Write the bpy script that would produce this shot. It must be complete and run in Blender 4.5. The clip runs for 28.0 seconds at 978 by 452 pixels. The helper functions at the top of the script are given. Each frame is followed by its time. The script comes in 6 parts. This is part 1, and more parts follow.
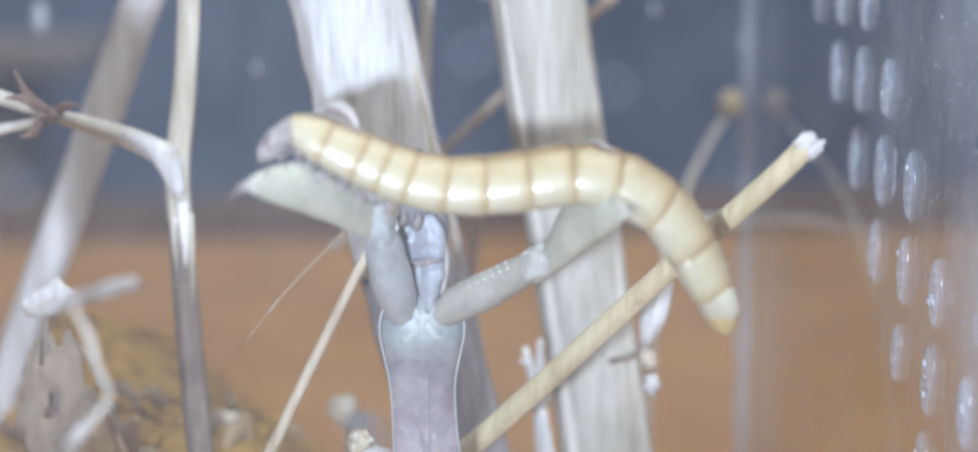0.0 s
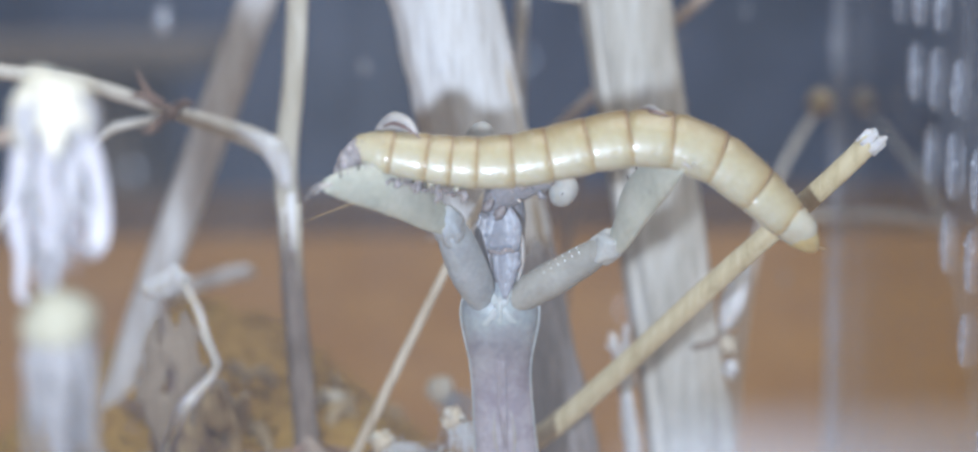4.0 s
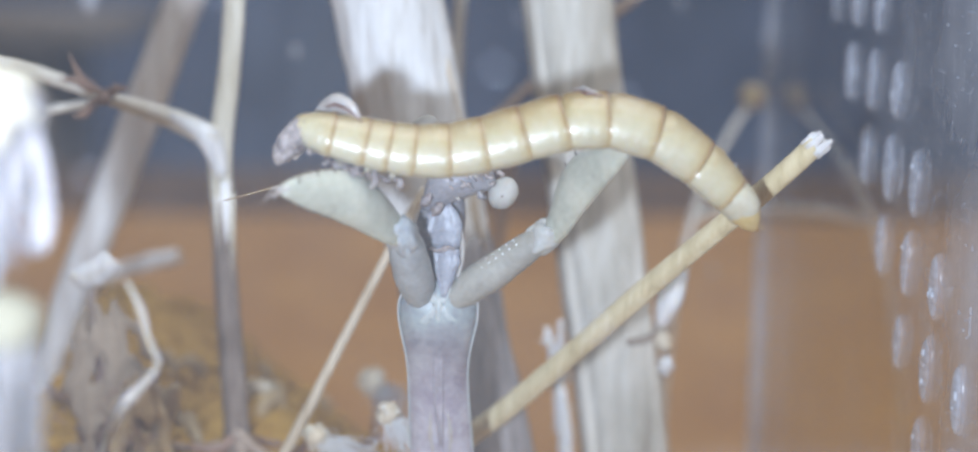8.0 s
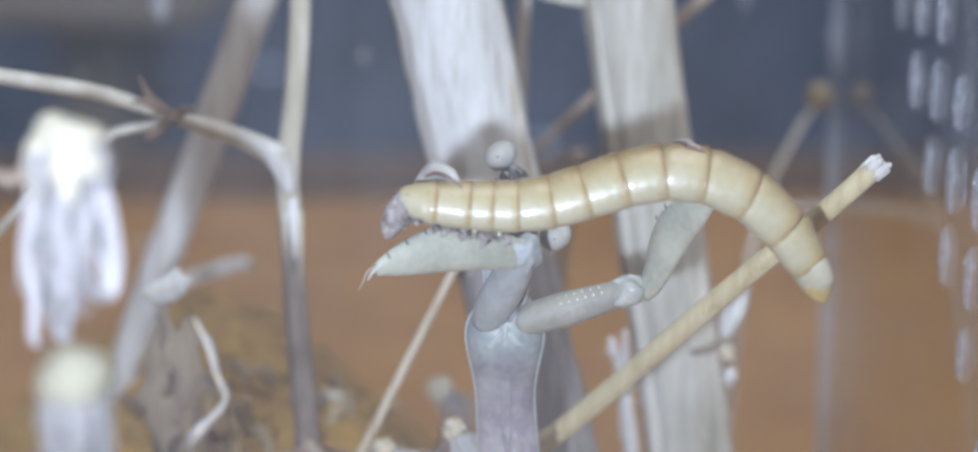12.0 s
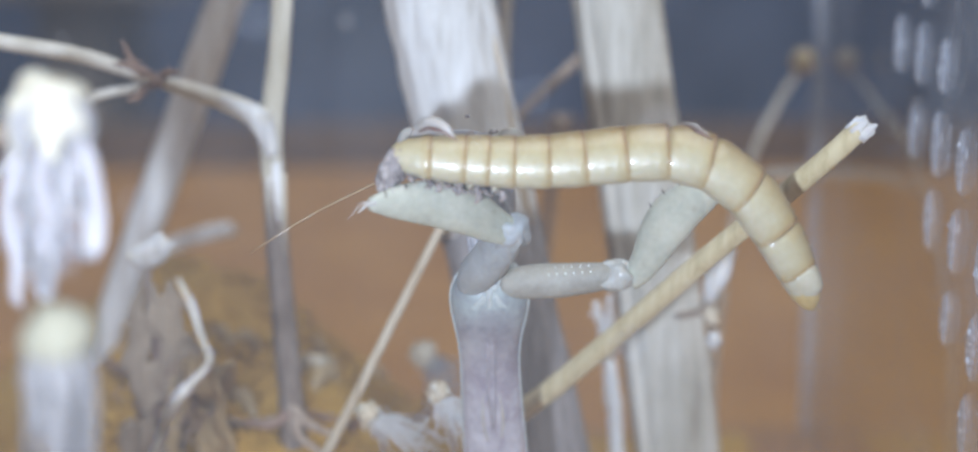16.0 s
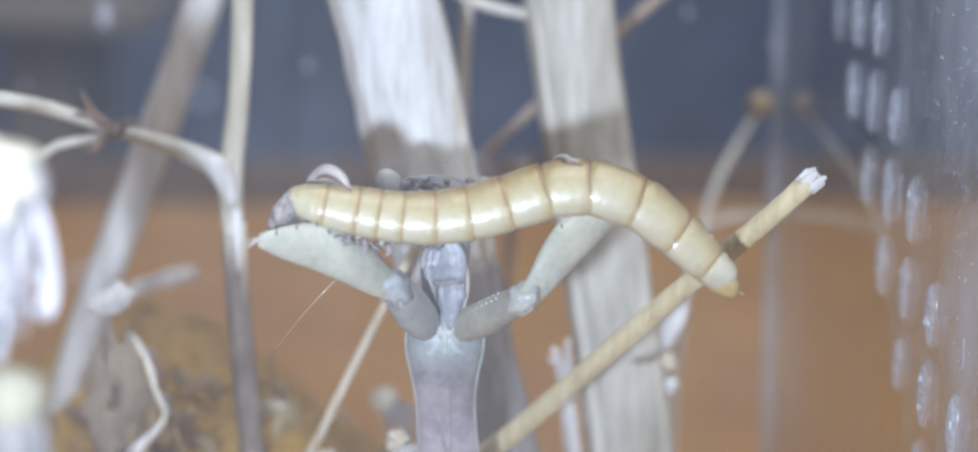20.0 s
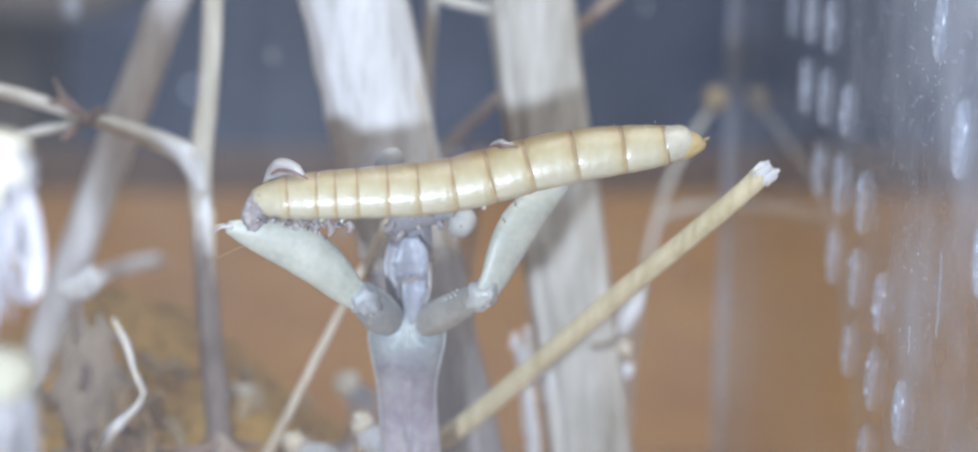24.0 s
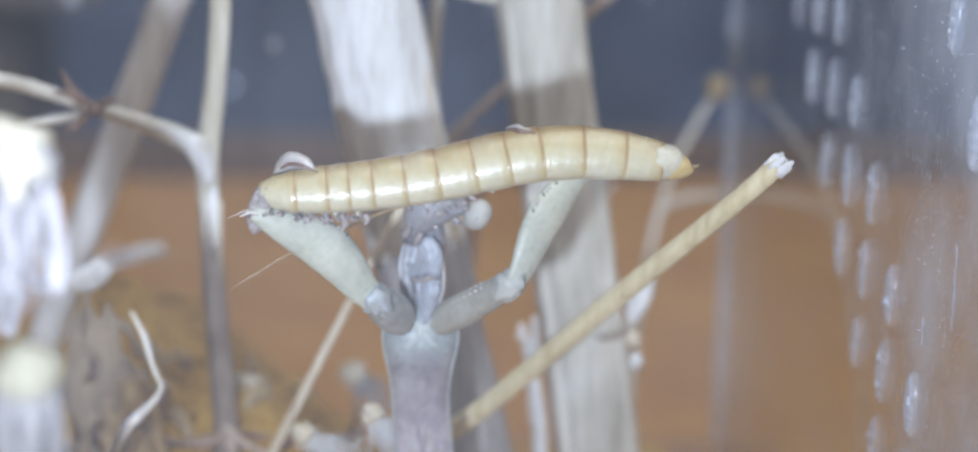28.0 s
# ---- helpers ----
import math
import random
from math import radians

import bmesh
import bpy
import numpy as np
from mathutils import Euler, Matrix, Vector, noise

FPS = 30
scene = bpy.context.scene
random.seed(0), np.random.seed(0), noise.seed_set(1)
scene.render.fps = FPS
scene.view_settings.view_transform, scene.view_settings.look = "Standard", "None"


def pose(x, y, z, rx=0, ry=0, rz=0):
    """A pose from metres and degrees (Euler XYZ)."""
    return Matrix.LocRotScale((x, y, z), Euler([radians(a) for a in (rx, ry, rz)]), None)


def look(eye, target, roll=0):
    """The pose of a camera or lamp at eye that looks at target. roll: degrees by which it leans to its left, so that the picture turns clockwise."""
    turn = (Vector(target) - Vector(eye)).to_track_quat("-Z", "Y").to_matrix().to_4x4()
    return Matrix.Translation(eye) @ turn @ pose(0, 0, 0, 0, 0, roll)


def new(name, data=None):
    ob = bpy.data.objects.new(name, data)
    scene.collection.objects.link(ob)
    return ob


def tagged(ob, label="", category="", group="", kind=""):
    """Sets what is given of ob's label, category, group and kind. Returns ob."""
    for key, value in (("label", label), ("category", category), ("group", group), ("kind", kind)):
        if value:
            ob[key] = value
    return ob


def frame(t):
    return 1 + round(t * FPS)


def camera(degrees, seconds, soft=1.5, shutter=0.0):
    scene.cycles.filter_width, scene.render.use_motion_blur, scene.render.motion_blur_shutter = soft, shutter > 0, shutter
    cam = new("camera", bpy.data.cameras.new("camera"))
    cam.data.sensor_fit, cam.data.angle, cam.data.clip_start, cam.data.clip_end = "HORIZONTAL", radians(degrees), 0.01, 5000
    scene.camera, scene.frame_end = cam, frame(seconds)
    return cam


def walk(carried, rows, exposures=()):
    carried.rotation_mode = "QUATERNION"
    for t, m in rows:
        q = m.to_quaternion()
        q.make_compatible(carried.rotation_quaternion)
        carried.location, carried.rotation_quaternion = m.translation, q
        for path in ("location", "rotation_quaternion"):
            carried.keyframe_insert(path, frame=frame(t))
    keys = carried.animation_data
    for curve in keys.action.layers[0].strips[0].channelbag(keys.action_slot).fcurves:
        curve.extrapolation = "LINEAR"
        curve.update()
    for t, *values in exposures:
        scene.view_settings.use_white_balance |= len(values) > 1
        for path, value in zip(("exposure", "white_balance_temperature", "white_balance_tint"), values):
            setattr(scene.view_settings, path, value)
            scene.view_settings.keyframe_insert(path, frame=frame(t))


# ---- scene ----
# A mantis eating a larva on dry stalks in a clear plastic box; one unit in the mesh code below is one millimetre.
MM = 0.001

# ---- camera ----
cam = camera(32.0, 28.0, soft=2.4)
cam.data.dof.use_dof = True
cam.data.dof.focus_distance = 0.098
cam.data.dof.aperture_fstop = 21.0
walk(cam, [
    (0, pose(-0.00024, -0.08815, 0.05175, 80.51, 0.38, -3.65)),
    (0.5, pose(-0.00074, -0.08877, 0.05255, 80.54, 0.38, -3.93)),
    (1, pose(-0.00019, -0.08961, 0.05019, 80.85, 0.61, -3.40)),
    (1.5, pose(-0.00210, -0.09096, 0.05172, 81.60, 0.68, -2.21)),
    (2, pose(0.00055, -0.09127, 0.05179, 81.30, 0.83, -1.92)),
    (2.5, pose(-0.00167, -0.09232, 0.05178, 80.71, 0.73, -0.97)),
    (3, pose(-0.00120, -0.09266, 0.05198, 80.12, 0.84, -0.55)),
    (3.5, pose(0.00104, -0.09278, 0.05234, 80.61, 0.82, 0.32)),
    (4, pose(0.00159, -0.09493, 0.05233, 80.50, 0.69, 0.39)),
    (4.5, pose(0.00213, -0.09591, 0.05231, 79.89, 0.62, -0.79)),
    (6.5, pose(0.00236, -0.09385, 0.05188, 79.85, -0.50, -1.96)),
    (7, pose(0.00174, -0.09394, 0.05195, 80.03, -0.71, -2.60)),
    (7.5, pose(0.00147, -0.09382, 0.05262, 79.95, -0.61, -2.00)),
    (8, pose(-0.00025, -0.09374, 0.05331, 79.70, -0.79, -2.41)),
    (8.5, pose(-0.00032, -0.09429, 0.05346, 79.43, -0.61, -2.27)),
    (9, pose(-0.00047, -0.09361, 0.05348, 78.81, -0.63, -2.34)),
    (9.5, pose(-0.00045, -0.09305, 0.05291, 78.47, -0.57, -2.31)),
    (10, pose(-0.00047, -0.09282, 0.05273, 78.59, -0.67, -2.78)),
    (10.5, pose(0.00032, -0.09443, 0.05460, 79.40, -0.32, -1.33)),
    (11, pose(-0.00000, -0.09500, 0.05600, 79.00, 0.00, 0.01)),
    (11.5, pose(0.00041, -0.09532, 0.05628, 78.83, 0.18, 0.12)),
    (12, pose(0.00055, -0.09446, 0.05689, 78.53, 0.19, 0.01)),
    (12.5, pose(0.00115, -0.09452, 0.05640, 78.49, 0.19, 0.29)),
    (14.5, pose(-0.00025, -0.09450, 0.05696, 77.94, 0.04, -0.39)),
    (15, pose(0.00020, -0.09473, 0.05724, 77.81, 0.06, -0.42)),
    (15.5, pose(0.00050, -0.09451, 0.05649, 77.66, 0.20, -0.21)),
    (16, pose(0.00041, -0.09428, 0.05623, 77.60, 0.09, -0.58)),
    (16.5, pose(0.00083, -0.09405, 0.05600, 77.69, -0.02, -0.83)),
    (17, pose(0.00053, -0.09368, 0.05631, 77.58, -0.00, -0.58)),
    (17.5, pose(0.00044, -0.09357, 0.05642, 77.51, 0.07, -0.71)),
    (18, pose(0.00096, -0.09341, 0.05593, 77.04, -0.01, -1.23)),
    (18.5, pose(0.00094, -0.09336, 0.05554, 76.71, -0.05, -1.45)),
    (19, pose(0.00103, -0.09315, 0.05585, 76.92, -0.03, -1.49)),
    (19.5, pose(0.00181, -0.09304, 0.05737, 77.39, -0.10, -2.14)),
    (20, pose(0.00129, -0.09502, 0.05779, 78.53, 0.12, -1.58)),
    (20.5, pose(0.00193, -0.09748, 0.05826, 78.53, -0.09, -2.47)),
    (22.5, pose(0.00035, -0.09707, 0.05883, 77.54, -0.50, -3.31)),
    (23, pose(0.00037, -0.09645, 0.05811, 77.45, -0.59, -3.09)),
    (23.5, pose(0.00036, -0.09665, 0.05683, 76.98, -0.65, -3.29)),
    (24, pose(0.00039, -0.09830, 0.05841, 78.19, -0.61, -3.08)),
    (24.5, pose(-0.00091, -0.09851, 0.05888, 78.01, -0.73, -3.39)),
    (25, pose(-0.00103, -0.09834, 0.05946, 77.78, -0.75, -3.63)),
    (25.5, pose(-0.00125, -0.09817, 0.05943, 77.70, -0.76, -3.65)),
    (26, pose(-0.00077, -0.09802, 0.05885, 77.35, -0.84, -3.85)),
    (26.5, pose(-0.00075, -0.09825, 0.05934, 77.39, -0.81, -3.70)),
    (27, pose(-0.00056, -0.09798, 0.05874, 77.29, -0.71, -3.47)),
    (27.5, pose(-0.00060, -0.09806, 0.05839, 77.59, -0.73, -3.42)),
    (28, pose(-0.00144, -0.09793, 0.05876, 77.69, -0.74, -3.65))
], [(0, 0.47), (1, 0.25), (2, -0.02), (3, -0.08), (4, 0.12), (5.5, 0.17), (7, 0.36), (8, 0.3), (9, 0.22), (10, 0.29), (11, 0.1), (12, 0.11), (15, 0.14), (17, 0.15), (18, 0.2), (19, 0.29), (20, 0.28), (23, 0.22), (24, 0.27), (25, 0.18), (26, 0.18), (27, 0.26), (28, 0.21)])

# ---- light: the phone's own lamp beside its lens, and a ceiling lamp in the room ----
scene.view_settings.exposure = 0.0
world = bpy.data.worlds.new("room_air")
world.use_nodes = True
world.node_tree.nodes["Background"].inputs[0].default_value = (0.78, 0.84, 1.0, 1)
world.node_tree.nodes["Background"].inputs[1].default_value = 0.25
scene.world = world

torch = bpy.data.lights.new("phone_torch", "SPOT")
torch.energy, torch.color, torch.shadow_soft_size = 0.415, (0.845, 0.952, 1.12), 0.0021
torch.spot_size, torch.spot_blend = radians(84), 1.0
torch_ob = new("phone_torch", torch)
torch_ob.matrix_world = look((-0.014, -0.093, 0.046), (0.001, 0.0, 0.062))

ceiling_lamp = bpy.data.lights.new("ceiling_lamp", "AREA")
ceiling_lamp.shape, ceiling_lamp.size, ceiling_lamp.energy, ceiling_lamp.color = "DISK", 1.6, 23.0, (0.97, 0.95, 0.895)
ceiling_ob = new("ceiling_lamp", ceiling_lamp)
ceiling_ob.matrix_world = look((0.35, -0.3, 1.55), (0.0, 0.1, 0.0))


# ---- materials ----
def mat_base(name, rough=0.6, metal=0.0, spec=0.5):
    m = bpy.data.materials.new(name)
    m.use_nodes = True
    b = m.node_tree.nodes["Principled BSDF"]
    b.inputs["Roughness"].default_value = rough
    b.inputs["Metallic"].default_value = metal
    b.inputs["Specular IOR Level"].default_value = spec
    return m, m.node_tree, b


def coords(nt, scale, kind="Object"):
    tc = nt.nodes.new("ShaderNodeTexCoord")
    mp = nt.nodes.new("ShaderNodeMapping")
    mp.inputs["Scale"].default_value = scale
    nt.links.new(tc.outputs[kind], mp.inputs["Vector"])
    return mp.outputs["Vector"]


def noise_tex(nt, vec, scale, detail=4.0, rough=0.6):
    n = nt.nodes.new("ShaderNodeTexNoise")
    n.inputs["Scale"].default_value, n.inputs["Detail"].default_value, n.inputs["Roughness"].default_value = scale, detail, rough
    nt.links.new(vec, n.inputs["Vector"])
    return n.outputs["Fac"]


def ramp(nt, fac, stops):
    r = nt.nodes.new("ShaderNodeValToRGB")
    r.color_ramp.elements[0].position, r.color_ramp.elements[0].color = stops[0][0], (*stops[0][1], 1)
    r.color_ramp.elements[1].position, r.color_ramp.elements[1].color = stops[-1][0], (*stops[-1][1], 1)
    for p, c in stops[1:-1]:
        e = r.color_ramp.elements.new(p)
        e.color = (*c, 1)
    nt.links.new(fac, r.inputs["Fac"])
    return r.outputs["Color"]


def mixed(nt, fac, a, b, mode="MIX"):
    n = nt.nodes.new("ShaderNodeMix")
    n.data_type, n.blend_type = "RGBA", mode
    for sock, v in ((n.inputs[0], fac), (n.inputs[6], a), (n.inputs[7], b)):
        if isinstance(v, bpy.types.NodeSocket):
            nt.links.new(v, sock)
        else:
            sock.default_value = v if isinstance(v, float) else (*v, 1)
    return n.outputs[2]


def bumped(nt, b, height, strength, distance):
    n = nt.nodes.new("ShaderNodeBump")
    n.inputs["Strength"].default_value, n.inputs["Distance"].default_value = strength, distance
    nt.links.new(height, n.inputs["Height"])
    nt.links.new(n.outputs["Normal"], b.inputs["Normal"])


def plant_mat(name, dark, mid, light, stretch=(900, 900, 90), rough=0.65, bump=0.5, sub=0.0):
    """Dry plant fibre: streaks along the stem's z and blotches over them."""
    m, nt, b = mat_base(name, rough, 0.0, 0.35)
    v = coords(nt, stretch)
    streak = noise_tex(nt, v, 1.6, 6.0, 0.65)
    blotch = noise_tex(nt, coords(nt, (140, 140, 60)), 1.5, 3.0)
    c = ramp(nt, streak, [(0.3, dark), (0.5, mid), (0.72, light)])
    c2 = ramp(nt, blotch, [(0.35, tuple(0.62 * x for x in mid)), (0.6, light)])
    nt.links.new(mixed(nt, 0.35, c, c2), b.inputs["Base Color"])
    bumped(nt, b, streak, bump, 0.0003)
    if sub:
        b.inputs["Subsurface Weight"].default_value = sub
        b.inputs["Subsurface Radius"].default_value = (0.001, 0.0008, 0.0006)
    return m


def skin_mat(name, dark, light, scale=500, rough=0.35, bump=0.15, sub=0.25, spec=0.5):
    """Insect skin: fine mottling, slightly see-through."""
    m, nt, b = mat_base(name, rough, 0.0, spec)
    v = coords(nt, (1, 1, 1))
    big = noise_tex(nt, v, scale, 3.0)
    fine = noise_tex(nt, v, scale * 7, 3.0)
    c = ramp(nt, big, [(0.32, dark), (0.68, light)])
    c2 = ramp(nt, fine, [(0.3, dark), (0.7, light)])
    nt.links.new(mixed(nt, 0.35, c, c2), b.inputs["Base Color"])
    bumped(nt, b, fine, bump, 0.0001)
    b.inputs["Subsurface Weight"].default_value = sub
    b.inputs["Subsurface Radius"].default_value = (0.0009, 0.0006, 0.0004)
    return m


def chest_mat():
    """Blue-white at the shoulders, pinkish grey towards the waist, with purplish mottling."""
    m, nt, b = mat_base("mantis_chest", 0.42, 0.0, 0.5)
    tc = nt.nodes.new("ShaderNodeTexCoord")
    sp = nt.nodes.new("ShaderNodeSeparateXYZ")
    nt.links.new(tc.outputs["Object"], sp.inputs[0])
    mr = nt.nodes.new("ShaderNodeMapRange")
    mr.inputs[1].default_value, mr.inputs[2].default_value = -0.010, 0.002
    nt.links.new(sp.outputs[2], mr.inputs[0])
    tone = ramp(nt, mr.outputs[0], [(0.0, (0.64, 0.61, 0.63)), (0.3, (0.56, 0.52, 0.53)), (0.5, (0.42, 0.38, 0.375)), (0.62, (0.37, 0.35, 0.34)), (0.76, (0.41, 0.45, 0.43)), (1.0, (0.44, 0.49, 0.48))])
    v = coords(nt, (1, 1, 1))
    mott = ramp(nt, noise_tex(nt, v, 420, 4.0), [(0.34, (0.62, 0.57, 0.62)), (0.62, (1.0, 1.0, 1.0))])
    fine = noise_tex(nt, v, 2600, 3.0)
    nt.links.new(mixed(nt, 1.0, mixed(nt, 1.0, tone, mott, "MULTIPLY"), ramp(nt, fine, [(0.3, (0.85, 0.84, 0.86)), (0.7, (1.0, 1.0, 1.0))]), "MULTIPLY"), b.inputs["Base Color"])
    bumped(nt, b, fine, 0.3, 0.0001)
    b.inputs["Subsurface Weight"].default_value = 0.25
    b.inputs["Subsurface Radius"].default_value = (0.0009, 0.0006, 0.0005)
    return m


def larva_mat(name, stops):
    """Glossy cream underside that turns ochre over the back, along the segment's own z, with fine wrinkles and faint blotches."""
    m, nt, b = mat_base(name, 0.34, 0.0, 0.5)
    tc = nt.nodes.new("ShaderNodeTexCoord")
    sp = nt.nodes.new("ShaderNodeSeparateXYZ")
    nt.links.new(tc.outputs["Object"], sp.inputs[0])
    mr = nt.nodes.new("ShaderNodeMapRange")
    mr.inputs[1].default_value, mr.inputs[2].default_value = -0.0015, 0.0016
    nt.links.new(sp.outputs[2], mr.inputs[0])
    back = ramp(nt, mr.outputs[0], stops)
    big = noise_tex(nt, coords(nt, (1, 1, 1)), 420, 3.0)
    mott = noise_tex(nt, coords(nt, (1, 1, 1)), 1500, 4.0)
    tone = mixed(nt, 1.0, ramp(nt, big, [(0.3, (0.84, 0.80, 0.72)), (0.7, (1.0, 1.0, 1.0))]), ramp(nt, mott, [(0.3, (0.90, 0.88, 0.83)), (0.7, (1.0, 1.0, 1.0))]), "MULTIPLY")
    gen = nt.nodes.new("ShaderNodeSeparateXYZ")
    nt.links.new(tc.outputs["Generated"], gen.inputs[0])
    hem = ramp(nt, gen.outputs[0], [(0.0, (0.88, 0.82, 0.70)), (0.2, (0.96, 0.94, 0.90)), (0.4, (1.0, 1.0, 1.0)), (0.68, (1.0, 1.0, 1.0)), (0.86, (0.92, 0.86, 0.74)), (0.95, (0.78, 0.66, 0.47)), (1.0, (0.62, 0.48, 0.30))])
    nt.links.new(mixed(nt, 1.0, mixed(nt, 1.0, back, tone, "MULTIPLY"), hem, "MULTIPLY"), b.inputs["Base Color"])
    wrinkle = noise_tex(nt, coords(nt, (2600, 500, 500)), 1.0, 4.0, 0.6)
    bumped(nt, b, mixed(nt, 0.5, mott, wrinkle), 0.55, 0.0002)
    b.inputs["Subsurface Weight"].default_value = 0.3
    b.inputs["Subsurface Radius"].default_value = (0.0012, 0.0008, 0.0004)
    b.inputs["Coat Weight"].default_value = 0.42
    b.inputs["Coat Roughness"].default_value = 0.12
    return m


def wood_mat():
    m, nt, b = mat_base("table_wood", 0.5, 0.0, 0.4)
    g = noise_tex(nt, coords(nt, (4, 45, 4)), 3.0, 6.0, 0.6)
    w = noise_tex(nt, coords(nt, (55, 30, 55)), 1.2, 5.0, 0.65)
    c = ramp(nt, g, [(0.3, (0.42, 0.18, 0.025)), (0.5, (0.51, 0.23, 0.038)), (0.7, (0.57, 0.285, 0.06))])
    nt.links.new(mixed(nt, 0.5, c, ramp(nt, w, [(0.3, (0.34, 0.14, 0.022)), (0.7, (0.64, 0.325, 0.065))])), b.inputs["Base Color"])
    bumped(nt, b, g, 0.2, 0.0004)
    return m


def soil_mat():
    m, nt, b = mat_base("soil", 0.85, 0.0, 0.2)
    a = noise_tex(nt, coords(nt, (1, 1, 1)), 120, 6.0, 0.7)
    f = noise_tex(nt, coords(nt, (1, 1, 1)), 800, 4.0, 0.7)
    c = ramp(nt, a, [(0.3, (0.37, 0.195, 0.035)), (0.5, (0.50, 0.285, 0.055)), (0.7, (0.59, 0.365, 0.08))])
    nt.links.new(mixed(nt, 0.3, c, ramp(nt, f, [(0.3, (0.26, 0.145, 0.04)), (0.7, (0.56, 0.37, 0.11))])), b.inputs["Base Color"])
    bumped(nt, b, f, 0.8, 0.0006)
    return m


def clear_mat(name, dust, tint=(0.93, 0.96, 1.0), rough=0.05, scratch=0.0, shine=0.03, mist=False, power=5.0):
    """Clear moulded plastic: lets light straight through, mirrors at a slant, and carries a film of dust and scratches."""
    m = bpy.data.materials.new(name)
    m.use_nodes = True
    nt = m.node_tree
    nt.nodes.remove(nt.nodes["Principled BSDF"])
    out = nt.nodes["Material Output"]
    tr = nt.nodes.new("ShaderNodeBsdfTransparent")
    tr.inputs[0].default_value = (*tint, 1)
    gl = nt.nodes.new("ShaderNodeBsdfGlossy")
    gl.inputs["Roughness"].default_value = rough
    df = nt.nodes.new("ShaderNodeBsdfDiffuse")
    df.inputs[0].default_value = (0.72, 0.76, 0.84, 1)
    fr = nt.nodes.new("ShaderNodeLayerWeight")
    fr.inputs["Blend"].default_value = 0.5
    slant = nt.nodes.new("ShaderNodeMath")
    slant.operation = "POWER"
    nt.links.new(fr.outputs["Facing"], slant.inputs[0])
    slant.inputs[1].default_value = power
    gloss = nt.nodes.new("ShaderNodeMath")
    gloss.operation, gloss.use_clamp = "MULTIPLY_ADD", True
    nt.links.new(slant.outputs[0], gloss.inputs[0])
    gloss.inputs[1].default_value, gloss.inputs[2].default_value = 0.95, max(0.0, shine)
    m1 = nt.nodes.new("ShaderNodeMixShader")
    nt.links.new(gloss.outputs[0], m1.inputs[0])
    nt.links.new(tr.outputs[0], m1.inputs[1])
    nt.links.new(gl.outputs[0], m1.inputs[2])
    film = noise_tex(nt, coords(nt, (1, 1, 1)), 40, 3.0)
    lines = noise_tex(nt, coords(nt, (2600, 2200, 520)), 1.0, 5.0, 0.75)
    rng = nt.nodes.new("ShaderNodeMapRange")
    rng.inputs[1].default_value, rng.inputs[2].default_value = 0.3, 0.75
    rng.inputs[3].default_value, rng.inputs[4].default_value = dust * 0.25, dust * 2.1
    nt.links.new(film, rng.inputs[0])
    ln = nt.nodes.new("ShaderNodeMapRange")
    ln.inputs[1].default_value, ln.inputs[2].default_value = 0.56, 0.78
    ln.inputs[3].default_value, ln.inputs[4].default_value = 0.0, scratch
    nt.links.new(lines, ln.inputs[0])
    add = nt.nodes.new("ShaderNodeMath")
    add.operation = "ADD"
    nt.links.new(rng.outputs[0], add.inputs[0])
    nt.links.new(ln.outputs[0], add.inputs[1])
    weight = add.outputs[0]
    if mist:  # the mist is thickest at the front end of the wall
        sp = nt.nodes.new("ShaderNodeSeparateXYZ")
        nt.links.new(coords(nt, (1, 1, 1)), sp.inputs[0])
        fade = nt.nodes.new("ShaderNodeMapRange")
        fade.inputs[1].default_value, fade.inputs[2].default_value = 0.028, -0.012
        fade.inputs[3].default_value, fade.inputs[4].default_value = 0.13, 1.0
        nt.links.new(sp.outputs[1], fade.inputs[0])
        mul = nt.nodes.new("ShaderNodeMath")
        mul.operation = "MULTIPLY"
        nt.links.new(weight, mul.inputs[0])
        nt.links.new(fade.outputs[0], mul.inputs[1])
        weight = mul.outputs[0]
    m2 = nt.nodes.new("ShaderNodeMixShader")
    nt.links.new(weight, m2.inputs[0])
    nt.links.new(m1.outputs[0], m2.inputs[1])
    nt.links.new(df.outputs[0], m2.inputs[2])
    nt.links.new(m2.outputs[0], out.inputs["Surface"])
    return m


